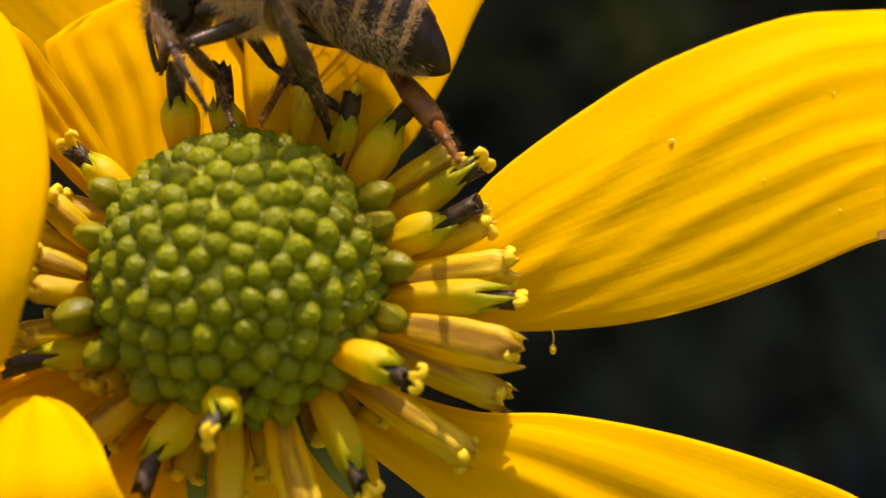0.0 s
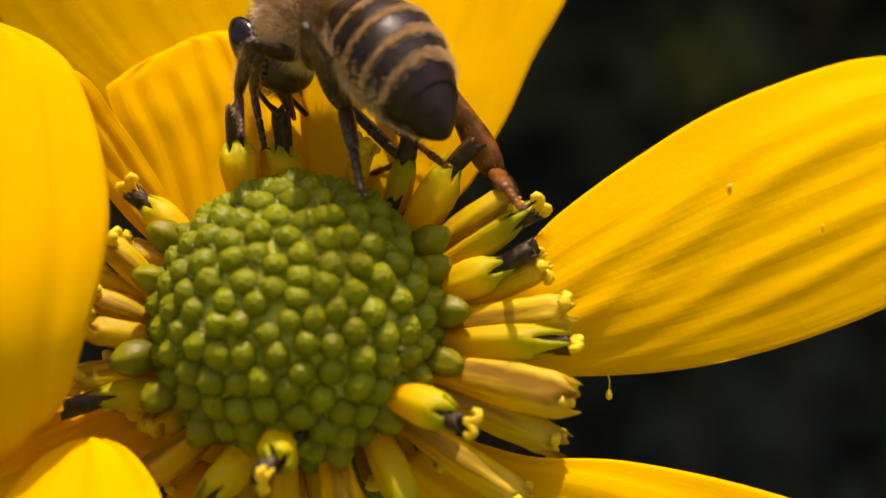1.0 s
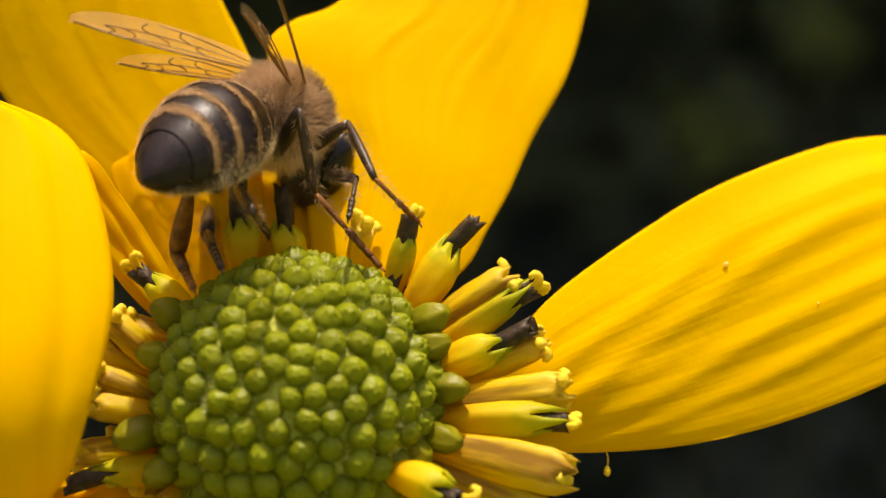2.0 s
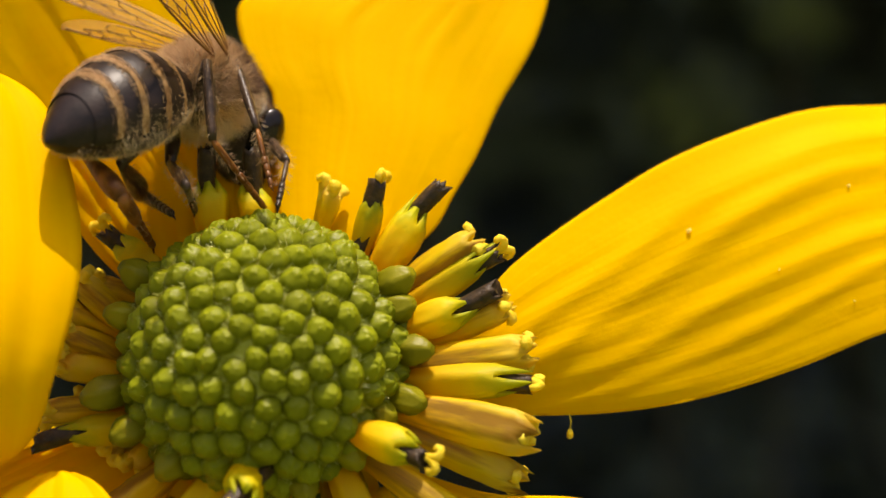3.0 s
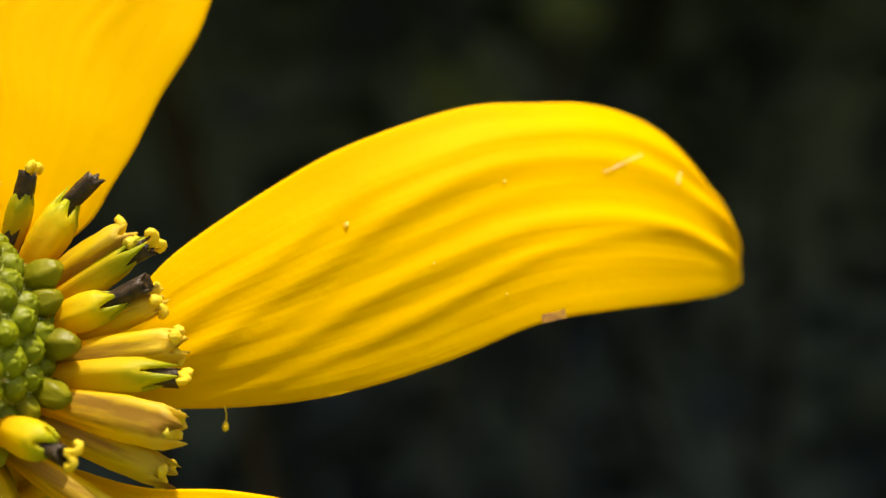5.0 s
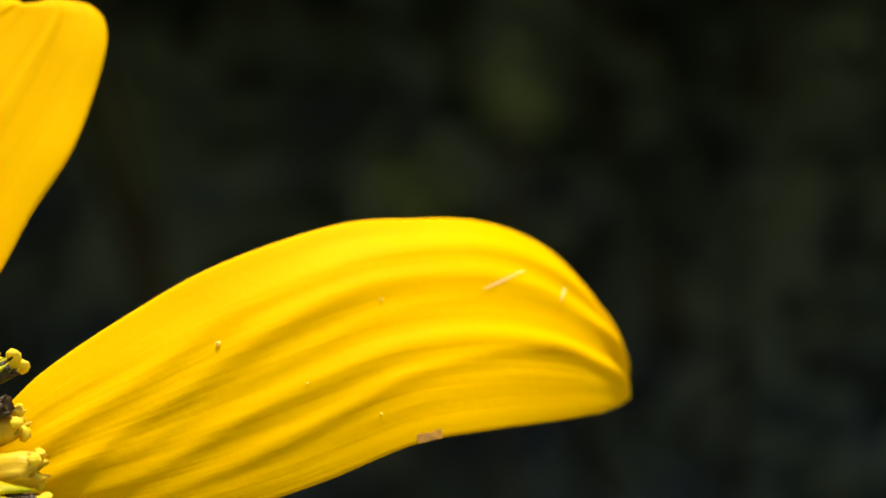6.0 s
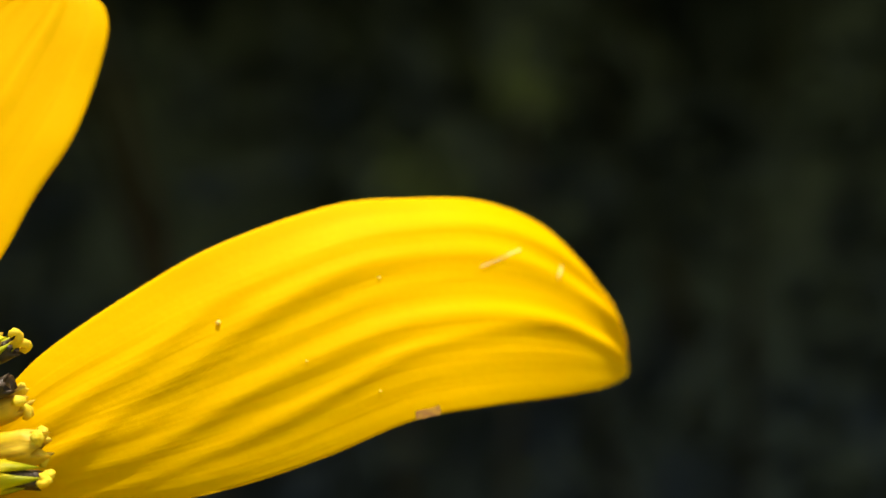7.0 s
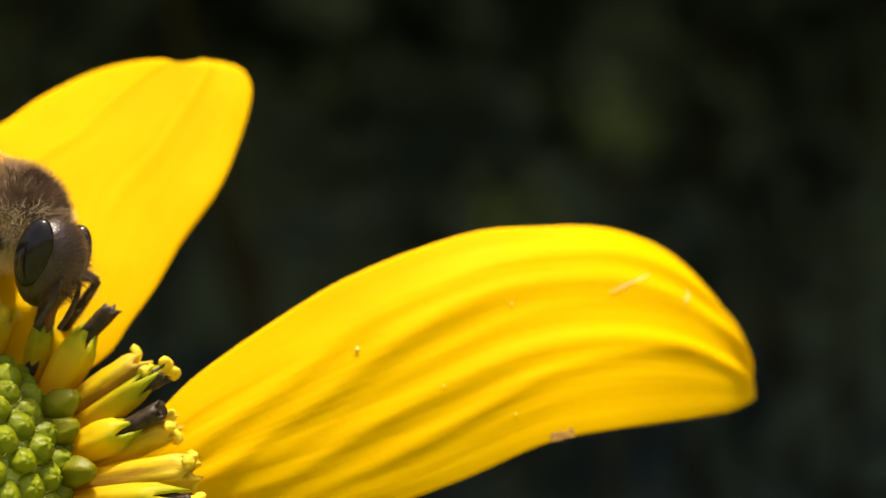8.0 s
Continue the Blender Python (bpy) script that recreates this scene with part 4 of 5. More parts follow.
def build_bee():
    bm = bmesh.new()
    tube(bm, [(-1.2, 0, -0.2), (-1.6, 0, -0.25), (-2.0, 0, -0.3), (-4.5, 0, -0.5)], [0.7, 0.8, 1.2, 1.6], 16)
    abdomen = bee_part("abdomen", bm, CHITIN, "banded abdomen")
    edges = [0.0, 0.19, 0.36, 0.52, 0.66, 0.80, 1.0]
    for k, (f0, f1) in enumerate(zip(edges, edges[1:])):
        seg = bee_part("tergite", shell(f0, f1 + (0.02 if k < 5 else 0), -0.04, 0.05 if k < 5 else 0.0), CHITIN, "glossy dark abdomen segment", abdomen)
        if 0 < k < 5:
            bee_part("hair_band", shell(f0 + 0.012, f0 + 0.055, 0.03, 0.045, -0.25, math.pi + 0.25, ragged=0.022), BAND, "tan felt band", abdomen)
            bm = bmesh.new()
            hairs(bm, 1500, lambda rnd, g=f0: (lambda f, a: (abd_place(f, a, 0.03), (abd_place(f, a, 1) - abd_place(f, a) + Vector((-2.2, 0, 0))).normalized()))(
                g + 0.075 * rnd.random() ** 1.5, math.pi / 2 + rnd.gauss(0, 0.95)), 0.20, 0.008, 0.35, k)
            bee_part("band_hair", bm, FUR, "short tan hair", abdomen)["kind"] = "stuff"
    bm = bmesh.new()
    hairs(bm, 1900, lambda rnd: (lambda f, a: (abd_place(f, a), (abd_place(f, a, 1) - abd_place(f, a) + Vector((-0.8, 0, 0))).normalized()))(
        rnd.uniform(0.0, 0.88), rnd.choice((-0.95 + rnd.gauss(0, 0.28), math.pi + 0.95 + rnd.gauss(0, 0.28)))), 0.28, 0.006, 0.3, 31)
    hairs(bm, 3200, lambda rnd: (lambda f, a: (abd_place(f, a), (abd_place(f, a, 1) - abd_place(f, a) + Vector((-0.6, 0, 0))).normalized()))(
        rnd.uniform(0.0, 0.7), rnd.choice((-0.4 + rnd.gauss(0, 0.25), math.pi + 0.4 + rnd.gauss(0, 0.25)))), 0.42, 0.005, 0.3, 32)
    bee_part("belly_hair", bm, PALE, "pale side hair", abdomen)["kind"] = "stuff"
    bm = bmesh.new()
    ovoid(bm, (0, 0, 0), (2.0, 1.9, 1.85), dent=0.06)
    thorax = bee_part("thorax", bm, HIDE, "brown thorax under dense fur")
    bm = bmesh.new()
    tan = ball_spot((0, 0, 0), (1.95, 1.85, 1.8), -0.15, 1.0)

    def patch(front):
        def spot(rnd):
            while True:
                root, normal = tan(rnd)
                if (root.x > 0.75 + rnd.gauss(0, 0.25)) == front:
                    return root, normal
        return spot
    hairs(bm, 9500, patch(False), 0.75, 0.009, 0.5, 7)
    bee_part("fur", bm, FUR, "dense tan fur", thorax)["kind"] = "stuff"
    # front fur in a dark colour, to stand for the thorax in shade
    bm = bmesh.new()
    hairs(bm, 4200, patch(True), 0.7, 0.009, 0.5, 17)
    bee_part("shaded_fur", bm, FACE, "fur behind the head, coloured darker for shade", thorax)["kind"] = "stuff"
    bm = bmesh.new()
    hairs(bm, 8000, ball_spot((0, 0, 0), (1.95, 1.85, 1.8), -1.0, 0.05), 0.8, 0.009, 0.5, 8)
    bee_part("breast_fur", bm, PALE, "pale beige fur underneath", thorax)["kind"] = "stuff"
    bm = bmesh.new()
    tilt = Matrix.Rotation(radians(20), 4, "Y")
    ovoid(bm, (2.25, 0, -2.1), (1.25, 1.7, 1.9), tilt, dent=0.05)
    head = bee_part("head", bm, HEAD, "dark furry head")
    bm = bmesh.new()
    hairs(bm, 4200, ball_spot((2.4, 0, -2.0), (1.2, 1.3, 1.7)), 0.46, 0.008, 0.5, 9)
    bee_part("face_hair", bm, FACE, "short pale face hair", head)["kind"] = "stuff"
    for side in (1, -1):
        bm = bmesh.new()
        ovoid(bm, (2.36, 1.34 * side, -1.8), (0.80, 0.52, 1.45), tilt)
        bee_part("eye", bm, EYE, "glossy black compound eye", head)
        bm = bmesh.new()
        tube(bm, spline([(3.0, 0.35 * side, -2.4), (3.2, 0.6 * side, -2.9), (3.0, 0.75 * side, -3.5), (2.5, 0.8 * side, -4.3), (2.1, 0.8 * side, -4.8)], 14),
             [0.10] * 6 + [0.12] * 8, 8)
        bee_part("antenna", bm, LIMB, "", head)
    bm = bmesh.new()
    tube(bm, spline([(2.4, 0, -2.8), (2.3, 0, -3.9), (2.1, 0, -5.0)], 8), [0.62, 0.52, 0.42, 0.32, 0.26, 0.2, 0.15, 0.07], 8)
    bee_part("proboscis", bm, RUSTY, "reddish brown tongue", head)
    return abdomen, head


ABDOMEN, BEE_HEAD = build_bee()


def leg(coxa, knee, heel, toe, thick, spans):
    """A leg at rest: femur from the hip, then tibia and tarsus, each turning on its own joint; spans are their lengths."""
    c = Vector(coxa)
    ways = [(Vector(b) - Vector(a)).normalized() for a, b in ((coxa, knee), (knee, heel), (heel, toe))]
    femur, shin, foot = [w * n for w, n in zip(ways, spans)]
    bm = bmesh.new()
    tube(bm, spline([(0, 0, 0), femur * 0.5 + Vector((0, 0, -0.05)), femur], 9), [q * thick ** 0.5 for q in (0.22, 0.31, 0.34, 0.36, 0.35, 0.32, 0.29, 0.26, 0.2)], 10)
    hip = bee_part("leg", bm, LIMB, "dark brown hairy leg")
    hip.location = c * MM
    hind = thick > 1.1
    bm = bmesh.new()
    wide = (0.17, 0.22, 0.27, 0.33, 0.38, 0.43, 0.45, 0.42, 0.3) if hind else (0.19, 0.24, 0.27, 0.29, 0.30, 0.29, 0.27, 0.25, 0.2)
    laden = 1.25 if hind and c.y < 0 else 1.0
    tube(bm, spline([(0, 0, 0), shin * 0.5, shin], 9), [x * thick * laden for x in wide], 10, 0.65 if hind else 0.8)
    tibia = bee_part("tibia", bm, RUSTY if hind and c.y < 0 else LIMB, "rusty brown pollen-bearing tibia" if hind and c.y < 0 else "", hip)
    bm = bmesh.new()
    out = ways[2].orthogonal().normalized()
    # a long first joint, then four short ones and a pair of claws
    for start, end, r0, r1 in ((0.0, 0.49, 0.30 * laden if hind else 0.2, 0.26 * laden if hind else 0.18), (0.47, 0.61, 0.17, 0.19), (0.59, 0.73, 0.16, 0.18), (0.71, 0.84, 0.15, 0.17), (0.82, 0.97, 0.13, 0.16)):
        a, b = foot * start, foot * end
        tube(bm, [a, a.lerp(b, 0.15), a.lerp(b, 0.8), b], [0.7 * r0 * thick, r0 * thick, r1 * thick, 0.75 * r1 * thick], 8, 0.65 if start == 0 else 0.9)
    for sign in (1, -1):
        tube(bm, [foot * 0.96, foot + sign * 0.14 * out, foot * 1.03 + sign * 0.22 * out], [0.06, 0.05, 0.015], 5)
    tarsus = bee_part("tarsus", bm, RUSTY if c.y < 0 else LIMB, "", hip)
    fringes = []
    for span, way, girth, count in ((spans[0], ways[0], 0.3, 110), (spans[1], ways[1], 0.36 * thick, 200), (spans[2] * 0.6, ways[2], 0.24 * thick, 120)):
        side_a = way.orthogonal().normalized()
        side_b = way.cross(side_a)

        def spot(rnd):
            a = rnd.uniform(0, 6.2832)
            n = math.cos(a) * side_a + math.sin(a) * side_b
            return way * span * rnd.uniform(0.05, 1.0) + n * girth * 0.8, (n + 0.8 * way).normalized()
        bm = bmesh.new()
        hairs(bm, count, spot, 0.34, 0.006, 0.35, 3)
        fringe = bee_part("leg_hair", bm, FUR, "", hip)
        fringe["kind"] = "stuff"
        fringes.append(fringe)
    return dict(hip=hip, coxa=c, ways=ways, spans=spans, joints=((tibia, fringes[1]), (tarsus, fringes[2])))


FORE, MIDDLE, HIND = (2.9, 3.7, 2.7), (3.1, 3.5, 4.2), (4.0, 4.4, 4.6)
LEGS = [
    leg((0.4, 0.9, -1.4), (1.6, 2.8, -2.5), (-0.3, 3.2, -4.5), (-1.2, 2.9, -5.9), 0.85, FORE),
    leg((-0.8, 1.0, -1.4), (-1.3, 2.9, -1.5), (-1.8, 3.2, -4.2), (-2.0, 3.4, -6.5), 0.98, MIDDLE),
    leg((-1.6, 0.9, -1.4), (-2.9, 2.3, -0.9), (-3.2, 2.9, -3.9), (-3.4, 3.0, -7.0), 1.15, HIND),
    leg((0.4, -0.9, -1.4), (1.6, -2.8, -1.0), (1.9, -3.5, -3.2), (2.0, -3.8, -5.5), 0.85, FORE),
    leg((-0.8, -1.0, -1.4), (-1.3, -2.9, -0.8), (-1.6, -3.2, -3.7), (-1.2, -3.4, -6.5), 0.98, MIDDLE),
    leg((-1.6, -0.9, -1.4), (-3.6, -1.8, -1.6), (-3.9, -2.6, -4.6), (-3.4, -3.0, -7.6), 1.15, HIND),
]


def wing(side, name, hinge, span, chord, spread, lift):
    """A membranous wing with raised veins; spread: degrees from straight back, lift: degrees upwards."""
    m = Matrix.Translation(hinge) @ Matrix.Rotation(radians((180 - spread) * side), 4, "Z") @ Matrix.Rotation(radians(-lift), 4, "Y") @ Matrix.Rotation(radians(50 * side), 4, "X")
    bm = bmesh.new()
    n, k = 26, 9
    rows = []
    lead = lambda s: 0.10 * chord * math.sin(math.pi * s)  # noqa: E731
    trail = lambda s: -chord * (math.sin(math.pi * min(1, 0.06 + 0.94 * s ** 0.8)) ** 0.55) * (0.45 + 0.55 * s)  # noqa: E731
    for i in range(n):
        s = i / (n - 1)
        rows.append([bm.verts.new(m @ Vector((span * s, -side * (lead(s) + (trail(s) - lead(s)) * j / (k - 1)),
                                              0.12 * math.sin(5 * s) * (j / k) + 0.05 * math.sin(9 * j / k + 7 * s)))) for j in range(k)])
    for a, b in zip(rows, rows[1:]):
        for j in range(k - 1):
            bm.faces.new((a[j], a[j + 1], b[j + 1], b[j]))
    ob = bee_part(name, bm, WING, "clear amber wing with brown veins")

    def at(s, c):
        return m @ Vector((span * s, -side * (lead(s) + (trail(s) - lead(s)) * c), 0.12 * math.sin(5 * s) * c + 0.02))
    lines = [[(0, 0), (0.3, 0), (0.6, 0.0), (0.85, 0.02), (0.97, 0.2)], [(0, 0.1), (0.35, 0.16), (0.6, 0.14), (0.72, 0.02)],
             [(0, 0.3), (0.3, 0.42), (0.55, 0.45), (0.8, 0.42)], [(0, 0.5), (0.3, 0.75), (0.5, 0.85)], [(0.32, 0.16), (0.36, 0.3), (0.34, 0.44)],
             [(0.5, 0.16), (0.5, 0.3), (0.55, 0.45)], [(0.68, 0.08), (0.66, 0.25), (0.7, 0.43)], [(0.38, 0.44), (0.42, 0.6), (0.4, 0.8)],
             [(0.58, 0.45), (0.6, 0.62), (0.56, 0.8)], [(0.8, 0.06), (0.76, 0.25), (0.8, 0.42)]]
    for q, line in enumerate(lines):
        bm = bmesh.new()
        pts = spline([at(s, c) for s, c in line], 12)
        tube(bm, pts, 0.06 if q == 0 else 0.028, 5)
        bee_part("vein", bm, VEIN, "", ob)
    return ob


WINGS = []
for side in (1, -1):
    WINGS.append((wing(side, "forewing", (0.4, 1.1 * side, 1.5), 9.4, 3.3, 46, 26), side))
    WINGS.append((wing(side, "hindwing", (-0.3, 1.2 * side, 1.4), 6.2, 2.1, 38, 22), side))

# ---- what moves ----
BEE_ROWS = [  # seconds, place in millimetres, heading, nose up, lean
    (0.0, (0.55, 0.3, 11.4), 180, 22, -8),
    (0.5, (0.7, 0.3, 11.35), 176, 22, -8),
    (0.8, (0.5, 0.5, 11.35), 160, 27, -10),
    (1.0, (0.55, 0.7, 11.75), 145, 31, -7),
    (1.2, (-0.7, 1.3, 12.4), 125, 22, 0),
    (1.4, (-0.75, 1.8, 12.3), 106, 12, -4),
    (1.5, (-0.75, 1.8, 12.4), 97, 12, 0),
    (1.6, (-1.0, 1.6, 11.5), 60, 9, 10),
    (1.7, (-0.9, 1.8, 11.05), 50, 8, 14),
    (2.3, (-1.7, 2.0, 11.14), 43, 5, 15),
    (2.8, (-2.77, 1.9, 11.16), 38, 3, 16),
    (3.0, (-2.86, 1.9, 10.7), 37, 2, 16),
    (3.5, (-3.18, 1.9, 10.7), 34, 3, 12),
    (4.5, (-3.0, 1.9, 10.65), 28, 4, 8),
    (5.2, (-2.2, 1.3, 10.8), 15, 5, 5),
    (6.3, (0.24, 0.2, 11.09), -5, 4, 0),
    (7.0, (2.21, 0.2, 11.28), -24, 3, 0),
    (7.6, (2.7, 0.2, 11.1), -40, 0, 0),
    (8.0, (3.1, 0.2, 10.6), -42, 0, 0),
]


# for each leg: seconds, then knee, heel and toe on the bee, in millimetres
STEPS = []
STEPS.append(
     [(0.0, (2.9, 1.4, -2.7), (1.3, 4.7, -3.4), (-0.8, 4.7, -5.1)),
      (0.5, (2.8, 2.1, -2.3), (2.0, -1.3, -3.5), (0.3, -1.3, -5.6)),
      (1.0, (-0.9, 3.5, -1.3), (0.6, 1.2, -3.8), (-1.6, 2.0, -5.1)),
      (1.7, (1.5, -1.6, -2.3), (-0.2, -4.9, -1.6), (-2.1, -6.5, -2.6)),
      (3.0, (2.8, -0.7, -1.7), (1.8, -4.2, -2.1), (0.5, -6.0, -3.6)),
      (3.5, (2.9, -0.5, -1.8), (2.7, -3.7, -3.6), (1.3, -5.9, -4.1)),
      (4.6, (2.9, -0.5, -1.8), (2.7, -3.7, -3.6), (1.3, -5.9, -4.1)),
      (6.0, (1.6, 2.8, -2.5), (-0.3, 3.2, -4.5), (-1.2, 2.9, -5.9)),
      (8.0, (1.6, 2.8, -2.5), (-0.3, 3.2, -4.5), (-1.2, 2.9, -5.9))])
STEPS.append(
     [(0.0, (1.2, 2.5, -3.2), (0.0, -0.6, -4.3), (-1.6, 3.1, -5.4)),
      (0.5, (1.0, 2.9, -3.1), (-0.2, -0.1, -4.3), (-2.0, 3.6, -5.1)),
      (1.0, (-0.8, 4.0, -0.7), (0.3, 2.4, -3.6), (-2.9, 5.1, -3.6)),
      (1.5, (1.5, 3.0, -2.0), (-1.4, 2.2, -3.7), (-5.0, 0.8, -5.4)),
      (1.7, (-3.0, -0.9, -2.6), (-4.8, -3.8, -2.8), (-1.6, -1.7, -4.5)),
      (3.0, (-2.0, -1.4, -2.9), (-3.0, -4.8, -3.1), (-0.7, -1.7, -4.9)),
      (4.6, (-2.0, -1.4, -2.9), (-3.0, -4.8, -3.1), (-0.7, -1.7, -4.9)),
      (6.0, (-1.3, 2.9, -1.5), (-1.8, 3.2, -4.2), (-2.0, 3.4, -6.5)),
      (8.0, (-1.3, 2.9, -1.5), (-1.8, 3.2, -4.2), (-2.0, 3.4, -6.5))])
STEPS.append(
     [(0.0, (-1.4, 4.7, -0.2), (-3.8, 2.0, -2.8), (-5.4, -1.5, -5.3)),
      (0.5, (-1.3, 4.7, -0.2), (-2.8, 1.1, -2.3), (-4.7, 4.1, -5.2)),
      (1.0, (-3.0, 3.8, 1.0), (-3.7, 0.8, -2.1), (-7.5, 2.8, -3.8)),
      (1.2, (-4.9, 2.9, -0.4), (-4.0, -0.1, -3.5), (-8.3, -0.4, -5.1)),
      (1.5, (2.0, 2.4, -2.2), (-0.3, -0.5, -4.6), (-2.6, -3.2, -7.6)),
      (1.7, (0.1, 3.8, -3.5), (-2.8, 0.8, -4.6), (-5.7, -2.8, -5.1)),
      (3.0, (-4.3, -1.6, -2.9), (-1.6, 1.3, -4.9), (-2.6, -3.2, -4.6)),
      (3.5, (-4.0, -2.3, -1.6), (-1.9, 0.4, -4.4), (-2.8, -4.1, -4.4)),
      (4.6, (-4.0, -2.3, -1.6), (-1.9, 0.4, -4.4), (-2.8, -4.1, -4.4)),
      (6.0, (-2.9, 2.3, -0.9), (-3.2, 2.9, -3.9), (-3.4, 3.0, -7.0)),
      (8.0, (-2.9, 2.3, -0.9), (-3.2, 2.9, -3.9), (-3.4, 3.0, -7.0))])
STEPS.append(
     [(0.0, (-1.8, -1.7, -3.1), (-5.4, -1.9, -3.8), (-3.5, -2.2, -5.7)),
      (1.5, (-1.8, -1.7, -3.1), (-5.4, -1.9, -3.8), (-3.5, -2.2, -5.7)),
      (1.7, (1.1, -3.5, -0.3), (-0.3, -6.8, -1.4), (1.8, -7.7, -3.0)),
      (3.0, (0.6, -1.2, 1.5), (0.3, -4.1, -0.9), (0.2, -5.9, -2.9)),
      (3.5, (-0.4, -2.1, 1.1), (0.5, -4.6, -1.5), (2.0, -4.0, -3.7)),
      (4.0, (-0.9, -2.6, 0.5), (0.7, -5.0, -1.8), (2.0, -3.8, -3.8)),
      (4.6, (-0.9, -2.6, 0.5), (0.7, -5.0, -1.8), (2.0, -3.8, -3.8)),
      (6.0, (1.6, -2.8, -1.0), (1.9, -3.5, -3.2), (2.0, -3.8, -5.5)),
      (8.0, (1.6, -2.8, -1.0), (1.9, -3.5, -3.2), (2.0, -3.8, -5.5))])
STEPS.append(
     [(0.0, (-2.5, -3.6, -1.6), (-2.5, -0.7, -3.7), (-2.6, 3.3, -4.9)),
      (0.5, (-2.5, -3.6, -1.6), (-2.5, -0.7, -3.7), (-2.6, 3.3, -4.9)),
      (1.0, (-1.5, -3.4, -3.2), (-4.9, -2.7, -3.2), (-8.4, -0.5, -2.3)),
      (1.2, (-0.7, -3.9, -2.5), (-3.7, -5.0, -4.0), (-7.7, -3.9, -4.3)),
      (1.5, (-1.8, -3.9, -1.3), (-4.6, -4.7, -3.2), (-2.1, -6.5, -6.1)),
      (1.7, (-1.6, -3.2, 0.6), (-0.4, -3.2, -2.7), (0.2, -6.7, -4.9)),
      (3.0, (-1.2, -2.0, 1.5), (-1.6, -3.9, -1.4), (1.5, -3.6, -4.3)),
      (3.5, (-2.1, -2.2, 1.1), (-1.6, -1.0, -2.1), (-1.2, -4.0, -5.0)),
      (4.0, (-2.4, -2.8, 0.5), (-2.1, -1.7, -2.8), (-1.8, -5.3, -4.8)),
      (4.6, (-2.4, -2.8, 0.5), (-2.1, -1.7, -2.8), (-1.8, -5.3, -4.8)),
      (6.0, (-1.3, -2.9, -0.8), (-1.6, -3.2, -3.7), (-1.2, -3.4, -6.5)),
      (8.0, (-1.3, -2.9, -0.8), (-1.6, -3.2, -3.7), (-1.2, -3.4, -6.5))])
STEPS.append(
     [(0.0, (-5.5, -1.1, -0.8), (-9.0, 0.9, -2.7), (-10.2, 5.3, -3.3)),
      (0.5, (-5.5, -1.3, -0.7), (-8.8, 0.8, -2.8), (-10.2, 5.1, -3.4)),
      (1.0, (-4.6, -3.3, -0.5), (-8.1, -4.4, -3.0), (-11.6, -1.5, -2.4)),
      (1.2, (0.5, -4.3, -1.1), (-3.3, -5.5, -2.8), (-7.6, -4.1, -3.7)),
      (1.5, (-4.7, -3.2, -0.4), (-2.5, -2.9, -4.2), (-6.0, -4.2, -6.8)),
      (1.7, (-5.4, -2.1, -1.7), (-4.5, 1.0, -4.7), (-7.0, -2.7, -5.7)),
      (3.0, (-5.0, 0.4, -2.9), (-5.3, -3.9, -3.7), (-2.4, -1.6, -6.4)),
      (3.5, (-5.4, -1.3, -2.4), (-3.0, 1.4, -4.9), (-2.9, -3.1, -6.2)),
      (4.6, (-5.4, -1.3, -2.4), (-3.0, 1.4, -4.9), (-2.9, -3.1, -6.2)),
      (6.0, (-3.6, -1.8, -1.6), (-3.9, -2.6, -4.6), (-3.4, -3.0, -7.6)),
      (8.0, (-3.6, -1.8, -1.6), (-3.9, -2.6, -4.6), (-3.4, -3.0, -7.6))])


def step_through(limb, steps):
    """Keys a leg so that knee, heel and toe pass through the given places on the bee, in millimetres; the joints keep their spans."""
    rest = [Vector(w) for w in limb["ways"]]
    rows, folds = [], ([], [])
    for k in range(41):
        t = k * 0.2
        after = next((n for n, row in enumerate(steps) if row[0] >= t), len(steps) - 1)
        a, b = steps[max(after - 1, 0)], steps[after]
        f = (t - a[0]) / (b[0] - a[0]) if b[0] > a[0] else 0.0
        f = min(1.0, max(0.0, f))
        at, turns = limb["coxa"], []
        joints = [at]
        for q in range(3):
            goal = Vector(a[1 + q]).lerp(Vector(b[1 + q]), f)
            way = (goal - at).normalized()
            turns.append(rest[q].rotation_difference(way).to_matrix().to_4x4())
            at = at + way * limb["spans"][q]
            joints.append(at)
        hip = Matrix.Translation(joints[0] * MM) @ turns[0]
        rows.append((t, hip))
        for q in (0, 1):
            folds[q].append((t, hip.inverted() @ Matrix.Translation(joints[q + 1] * MM) @ turns[q + 1]))
    walk(limb["hip"], rows)
    for things, keys in zip(limb["joints"], folds):
        for ob in things:
            walk(ob, keys)


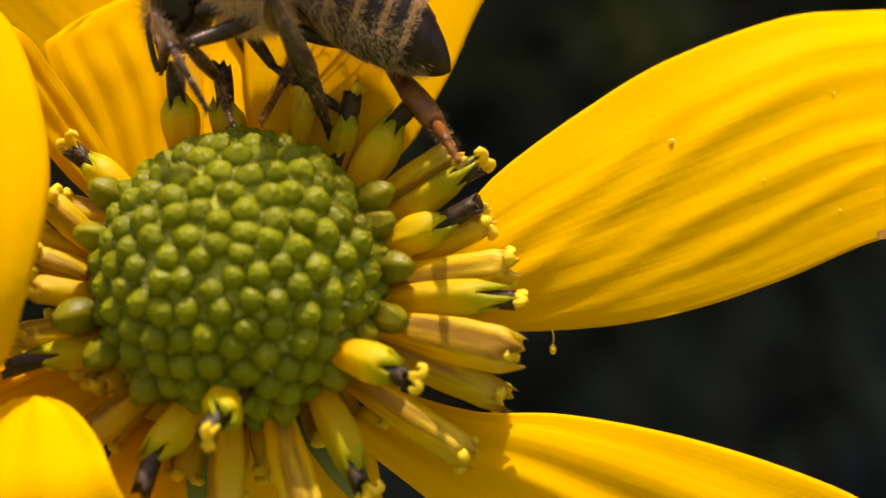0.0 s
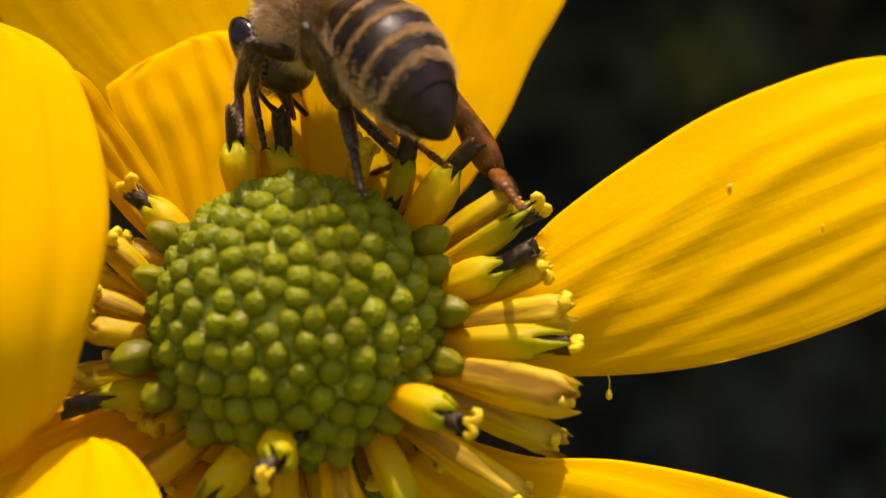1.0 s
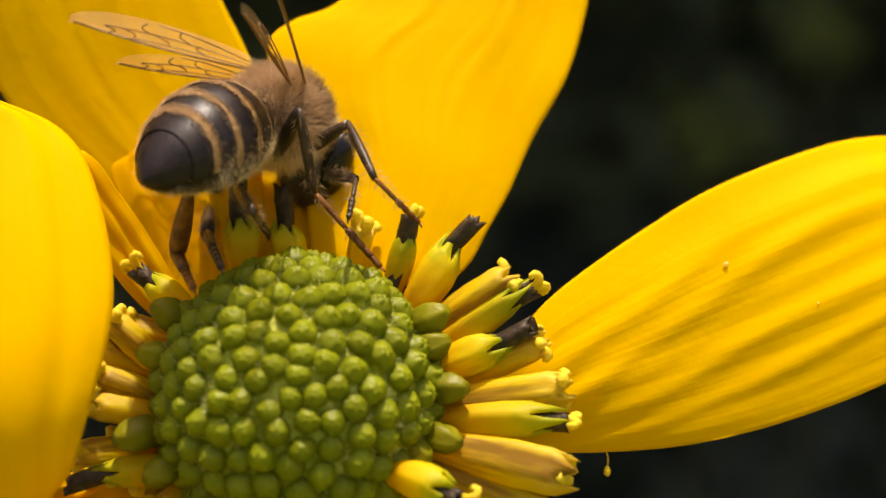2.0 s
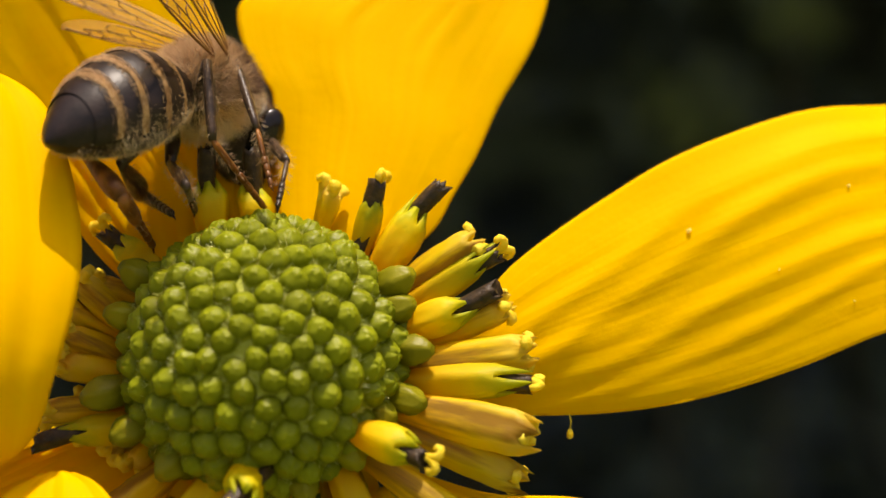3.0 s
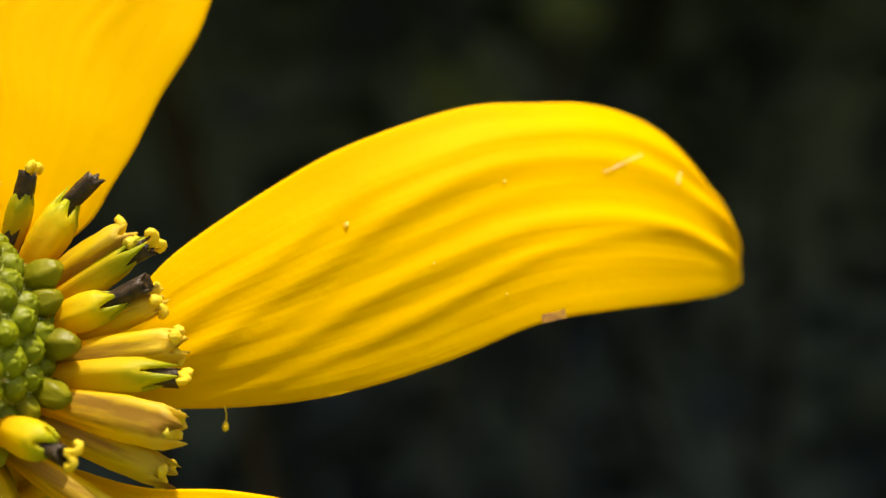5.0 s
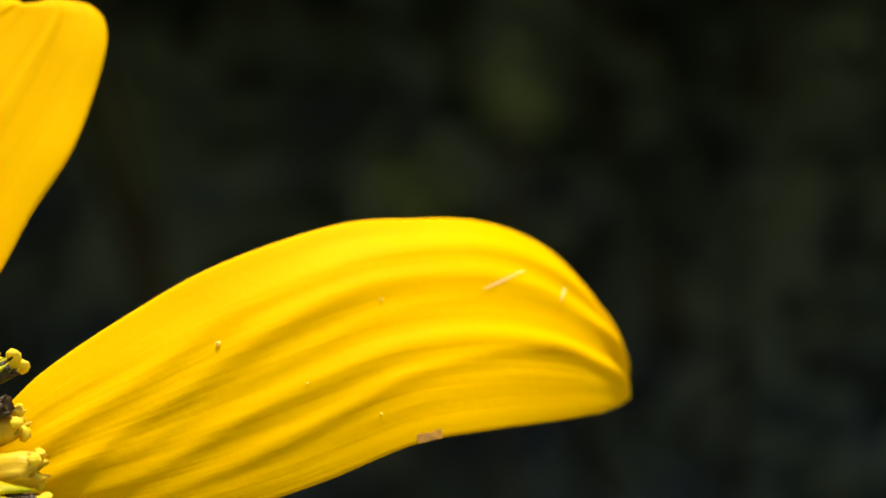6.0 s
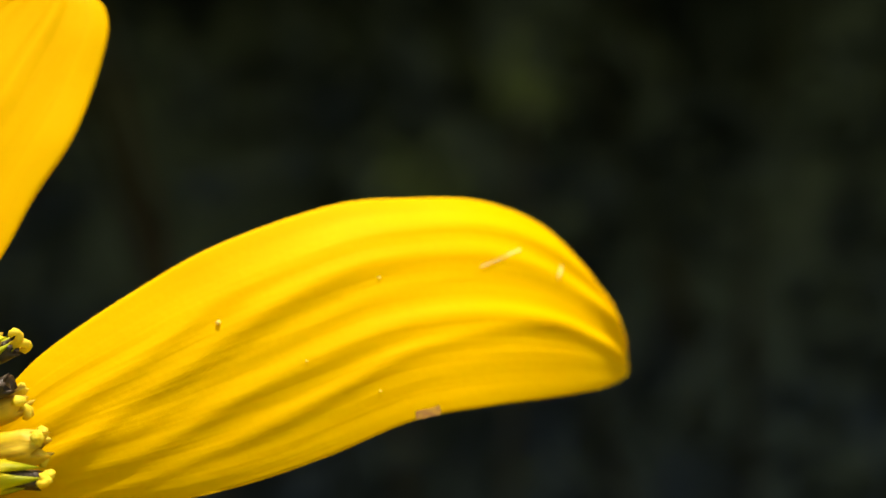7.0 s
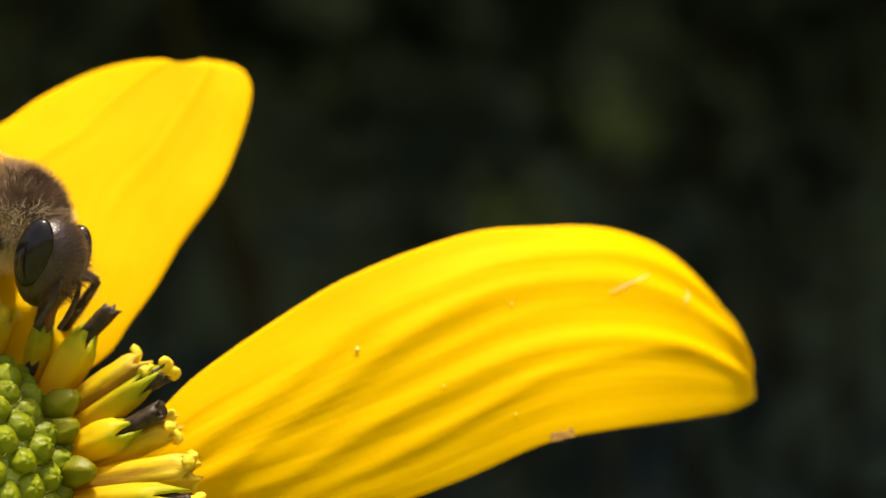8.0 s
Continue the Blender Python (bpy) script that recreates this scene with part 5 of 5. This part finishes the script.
def motions():
    walk(bee, [(t, pose(x * MM, y * MM, z * MM, lean, -up, turn)) for t, (x, y, z), turn, up, lean in BEE_ROWS])
    bends = [(0.0, 0, 2, 0.6), (0.5, 0, 2, 0.6), (1.0, -3, -2, 0.8), (1.2, 0, -2, 0.6), (1.5, 0, -4, 0.1), (1.7, 8, -3, 0), (2.8, 18, -4, 0), (3.5, 16, -2, 0),
             (5.2, 8, 0, 0), (8.0, -6, 0, 0)]
    walk(ABDOMEN, [(t, pose(0, 0, rise * MM, 0, up, turn)) for t, turn, up, rise in bends])
    # the broad petal nods at the end
    root = Matrix.Translation((4.0 * MM, 2.6 * MM, 4.5 * MM))
    tilts = [(0.0, 9, -1.5), (6.5, 9, -1.5), (7.0, 7.5, -1.2), (7.5, 2.5, -0.5), (7.6, 0, 0), (7.7, -3.2, 0), (7.8, -4.8, 0), (7.9, -5, 0), (8.0, 0, 0)]
    held = BROAD.matrix_basis.copy()
    walk(BROAD, [(t, held @ root @ Euler((radians(lean), radians(turn), 0)).to_matrix().to_4x4() @ root.inverted()) for t, lean, turn in tilts])
    neck = Matrix.Translation((1.5 * MM, 0, -0.9 * MM))
    nods = [(0.0, 0, 0), (0.5, 8, 0), (0.8, 36, 0), (1.0, 44, 0), (1.4, 30, 0), (1.7, 4, 0), (3.0, 0, 0), (6.3, 0, 6), (8.0, 0, 14)]
    walk(BEE_HEAD, [(t, neck @ Euler((0, radians(nod), radians(turn))).to_matrix().to_4x4() @ neck.inverted()) for t, nod, turn in nods])
    for limb, steps in zip(LEGS, STEPS):
        step_through(limb, steps)
    # the wings fold over the back towards the end
    for ob, side in WINGS:
        hinge = Vector((0.2 * MM, 1.1 * side * MM, 1.5 * MM))
        rows = []
        spread = ((1.7, -15, 26), (3.0, -20, 26)) if side > 0 else ((1.7, 12, -10), (3.0, 18, -12))
        for t, fold, drop in ((0.0, 6, 0), (1.5, 6, 0), *spread, (5.0, 0, 8), (6.3, 34, 16), (8.0, 36, 18)):
            turn = Matrix.Translation(hinge) @ Euler((0, -radians(drop), radians(fold * side))).to_matrix().to_4x4() @ Matrix.Translation(-hinge)
            rows.append((t, turn))
        walk(ob, rows)


motions()
